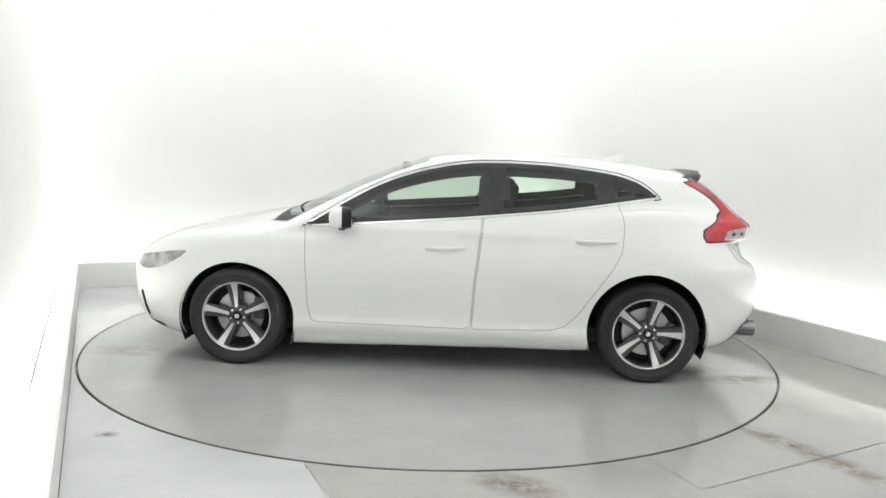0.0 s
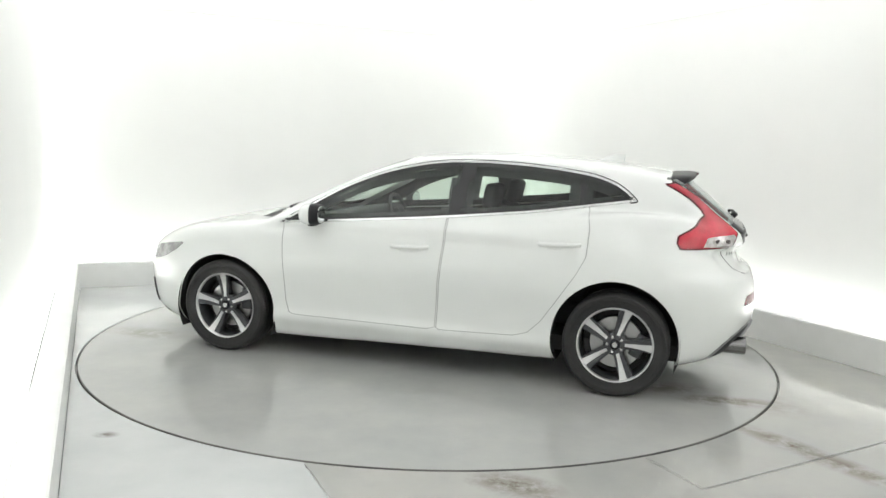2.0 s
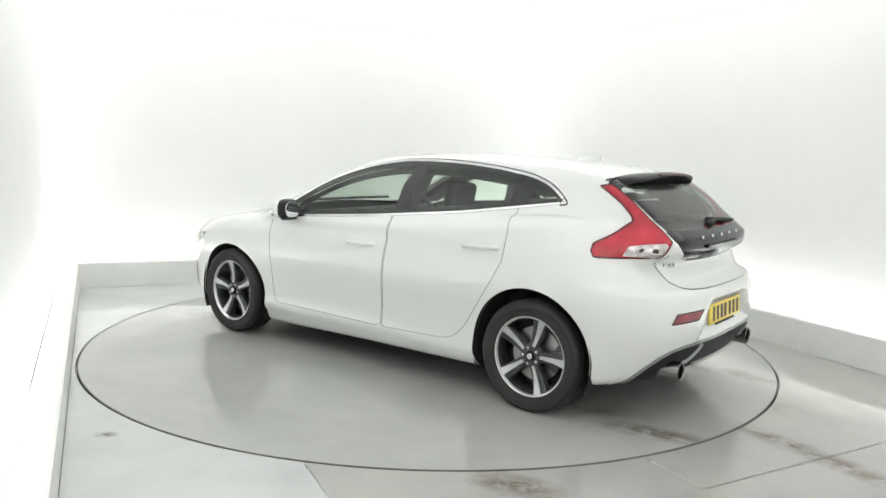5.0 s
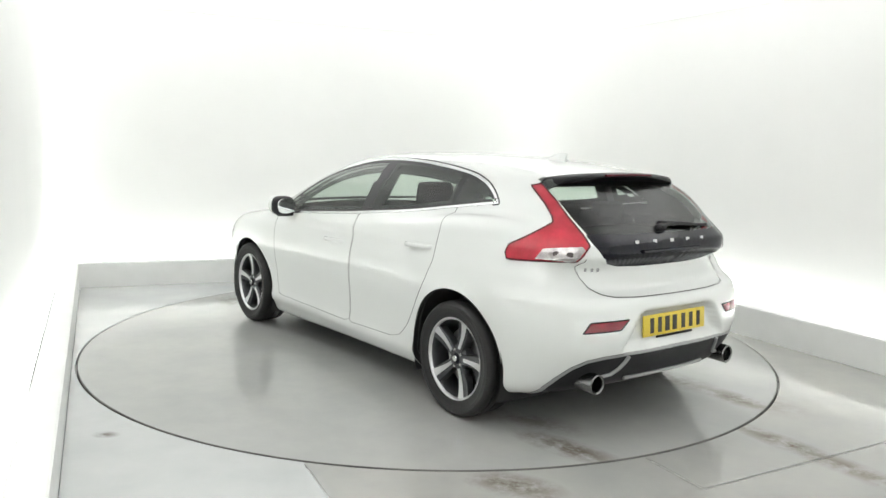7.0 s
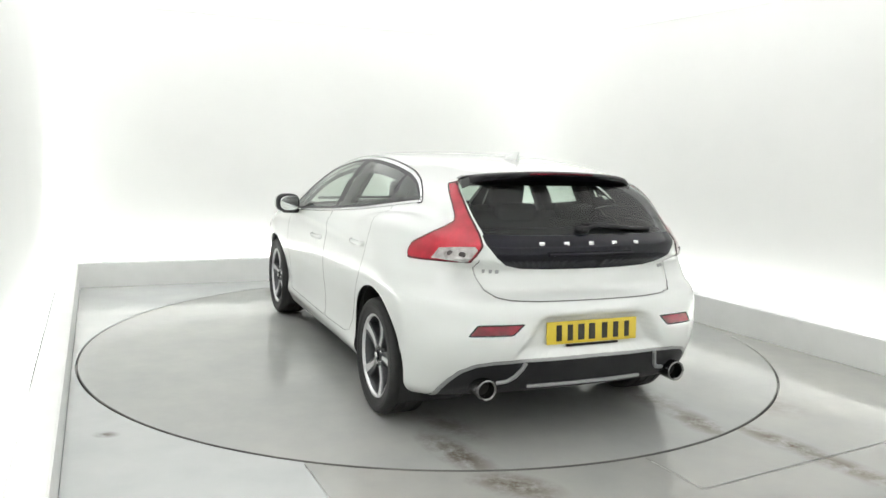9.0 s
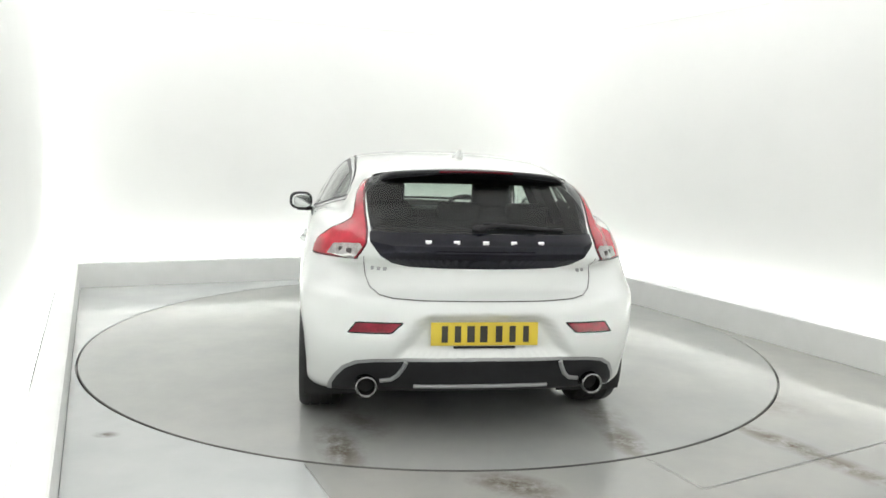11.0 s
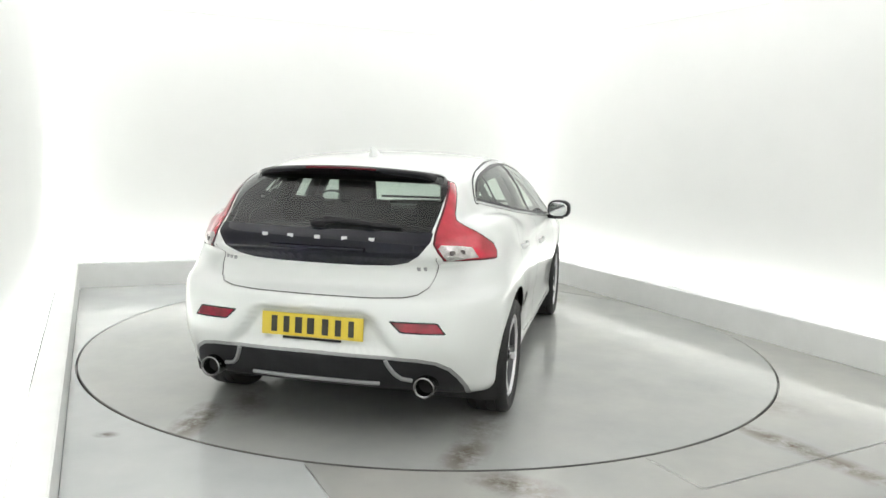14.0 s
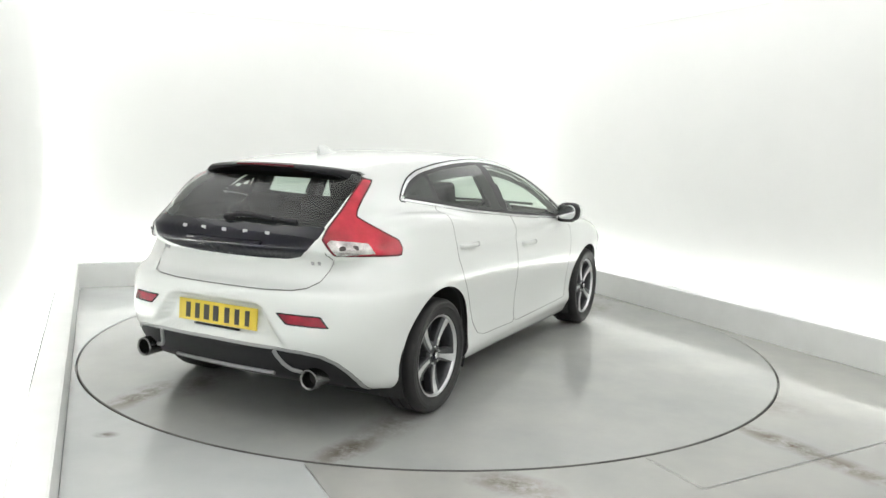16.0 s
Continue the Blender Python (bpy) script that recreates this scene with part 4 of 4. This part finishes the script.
part("wiper_pivot", blob(0.018, 0.04, 0.020, 0.7), black_plastic, wiper).matrix_basis = pose(rear_x(0.02, 1.07) - 0.016, 0.02, 1.068, 0, 45, 0)
# front wipers, just showing at the foot of the screen
for y0, y1 in ((0.62, 0.05), (0.05, -0.5)):
    part("front_wiper", tube([(top_x, y, z) for top_x, y, z in ((1.06 - 0.28 * y * y, y, 1.005) for y in np.linspace(y0, y1, 7))], 0.010, 8), black_plastic, car, "black windscreen wiper")

# dark slim trim on the front corners
for s in (1, -1):
    pts = []
    for z in np.linspace(0.43, 0.27, 7):
        p = meet((1.5, 0.22 + (0.43 - z) * 0.5, z), (0.75, 0.661, 0))
        pts.append((p[0] + 0.001, (p[1] + 0.001) * s, z))
    part("corner_trim", tube(pts, 0.009, 8), black_plastic, car, "slim dark trim on the bumper corner")

# roof antenna fin
def fin():
    verts, faces = [], []
    n = 8
    for i in range(n + 1):
        f = i / n
        x = -1.06 - 0.19 * f
        h = 0.058 * math.sin(min(1, f * 1.15) * math.pi / 2) ** 1.3
        w = 0.034 * math.sin(math.pi * (0.12 + 0.80 * f)) + 0.004
        z = top_z(x, 0) - 0.006
        verts += [(x, -w, z), (x, -w * 0.5, z + h * 0.6), (x - 0.01, -w * 0.12, z + h), (x - 0.01, w * 0.12, z + h), (x, w * 0.5, z + h * 0.6), (x, w, z)]
    for i in range(n):
        for k in range(6):
            l = (k + 1) % 6
            faces.append((i * 6 + k, i * 6 + l, (i + 1) * 6 + l, (i + 1) * 6 + k))
    faces += [tuple(range(6)), tuple(range(n * 6, n * 6 + 6))]
    bm = from_arrays(verts, faces)
    bmesh.ops.recalc_face_normals(bm, faces=bm.faces)
    return bm


part("antenna_fin", fin(), paint, car, "white shark-fin roof antenna", sharp=60)

# ---------- door handles and mirrors ----------
for s in (1, -1):
    for x, z in ((-0.015, 0.818), (-0.965, 0.895)):
        pts = [(x + d, (side_y(x + d, z) + o) * s, z + d * -0.03) for d, o in ((0.125, -0.006), (0.11, 0.010), (0.05, 0.019), (-0.05, 0.019), (-0.11, 0.010), (-0.125, -0.006))]
        part("door_handle", tube(pts, 0.010, 10, 1.4), paint, car, "white door handle")
        cup = blob(0.075, 0.003, 0.028, 0.8)
        cup.transform(pose(x, (side_y(x, z - 0.012) + 0.001) * s, z - 0.014))
        part("handle_recess", cup, paint, car)
    housing = blob(0.085, 0.088, 0.068, 0.72, 36)
    bmesh.ops.bisect_plane(housing, geom=housing.verts[:] + housing.edges[:] + housing.faces[:], plane_co=(-0.025, 0, 0), plane_no=(1, 0, 0), clear_inner=True)
    mir = part("wing_mirror", housing, paint, car, "white wing mirror with black rim")
    mir.matrix_basis = pose(0.625, 0.942 * s, 0.994, 0, 0, 8 * s)
    rim = blob(0.085, 0.0885, 0.0685, 0.72, 36)
    for v in rim.verts:
        v.co.x = min(max(v.co.x, -0.058), 0.002)
    part("mirror_rim", rim, black_plastic, mir, "black mirror rim")
    gl = blob(0.004, 0.074, 0.054, 0.75, 28)
    gl.transform(pose(-0.059, 0, 0))
    part("mirror_pane", gl, mirror_mat, mir, "silvered mirror glass")
    foot = tube([(0.02, -0.19 * s, -0.062), (0.0, -0.05 * s, -0.066), (0.0, 0.03 * s, -0.062)], 0.026, 12, 0.6)
    part("mirror_foot", foot, black_plastic, mir, "black mirror foot")

# ---------- cabin ----------
def seat_mesh(w):
    cush = box(0.52, w, 0.16, pose(0, 0, 0.36, 0, -6, 0), 0.05, 4)
    back = box(0.14, w * 0.96, 0.62, pose(-0.30, 0, 0.70, 0, -20, 0), 0.055, 4)
    for v in back.verts:
        if v.co.z > 0.8:
            v.co.y *= 0.82
    return merge(cush, back)


for y in (0.36, -0.36):
    st = part("seat", seat_mesh(0.50), fabric, car, "dark grey front seat")
    st.matrix_basis = pose(0.02, y, 0.06)
    part("headrest", merge(box(0.09, 0.26, 0.17, pose(-0.45, 0, 1.075, 0, -12, 0), 0.04, 4)), fabric, st)
bench = part("rear_bench", seat_mesh(1.22), fabric, car, "dark grey rear bench")
bench.matrix_basis = pose(-0.82, 0, 0.09)
for y in (0.40, 0.0, -0.40):
    part("headrest", box(0.08, 0.25, 0.15, pose(-0.42, y, 0.975, 0, -12, 0), 0.035, 4), fabric, bench)
part("dashboard", box(0.45, 1.36, 0.26, pose(0.80, 0, 0.82, 0, 8, 0), 0.08, 4), trim_grey, car, "dark dashboard")
wheel_rim = lathe([(0.17 + 0.015 * math.cos(a), 0.015 * math.sin(a)) for a in np.linspace(0, 2 * math.pi, 9)[:-1]], "x", 36, True)
sw = part("steering_wheel", wheel_rim, black_plastic, car, "black steering wheel")
sw.matrix_basis = pose(0.50, -0.36, 0.90, 0, 22, 0)
part("steering_hub", merge(box(0.04, 0.30, 0.05, None, 0.01), box(0.05, 0.13, 0.13, None, 0.02)), black_plastic, sw)
for sd in (1, -1):
    part("pillar_trim", box(0.09, 0.07, 0.29, pose(-1.08, 0.575 * sd, 1.15, 27 * sd, 0, 0), 0.02), trim_grey, car, "dark rear pillar trim")
    part("pillar_trim", box(0.055, 0.05, 0.38, pose(-0.31, 0.655 * sd, 1.16, 27 * sd, -8, 0), 0.02), trim_grey, car, "dark middle pillar trim")
part("parcel_shelf", box(0.42, 1.16, 0.03, pose(-1.52, 0, 0.985), 0.01), trim_grey, car, "dark parcel shelf")
part("interior_mirror", box(0.03, 0.24, 0.065, pose(0.33, 0, 1.30, 0, 0, 0), 0.014), black_plastic, car, "black interior mirror")



# ================= motion =================
def motions():
    rows_disc, rows_car = [], []
    for k in range(33):
        t = k * 0.5
        a = turn_angle(t)
        c, s = math.cos(radians(a)), math.sin(radians(a))
        rows_disc.append((t, pose(CX, CY, 0, 0, 0, a)))
        rows_car.append((t, pose(CX + c * CAR_X - s * CAR_Y, CY + s * CAR_X + c * CAR_Y, 0, 0, 0, a)))
    walk(turntable, rows_disc)
    walk(car, rows_car)


motions()
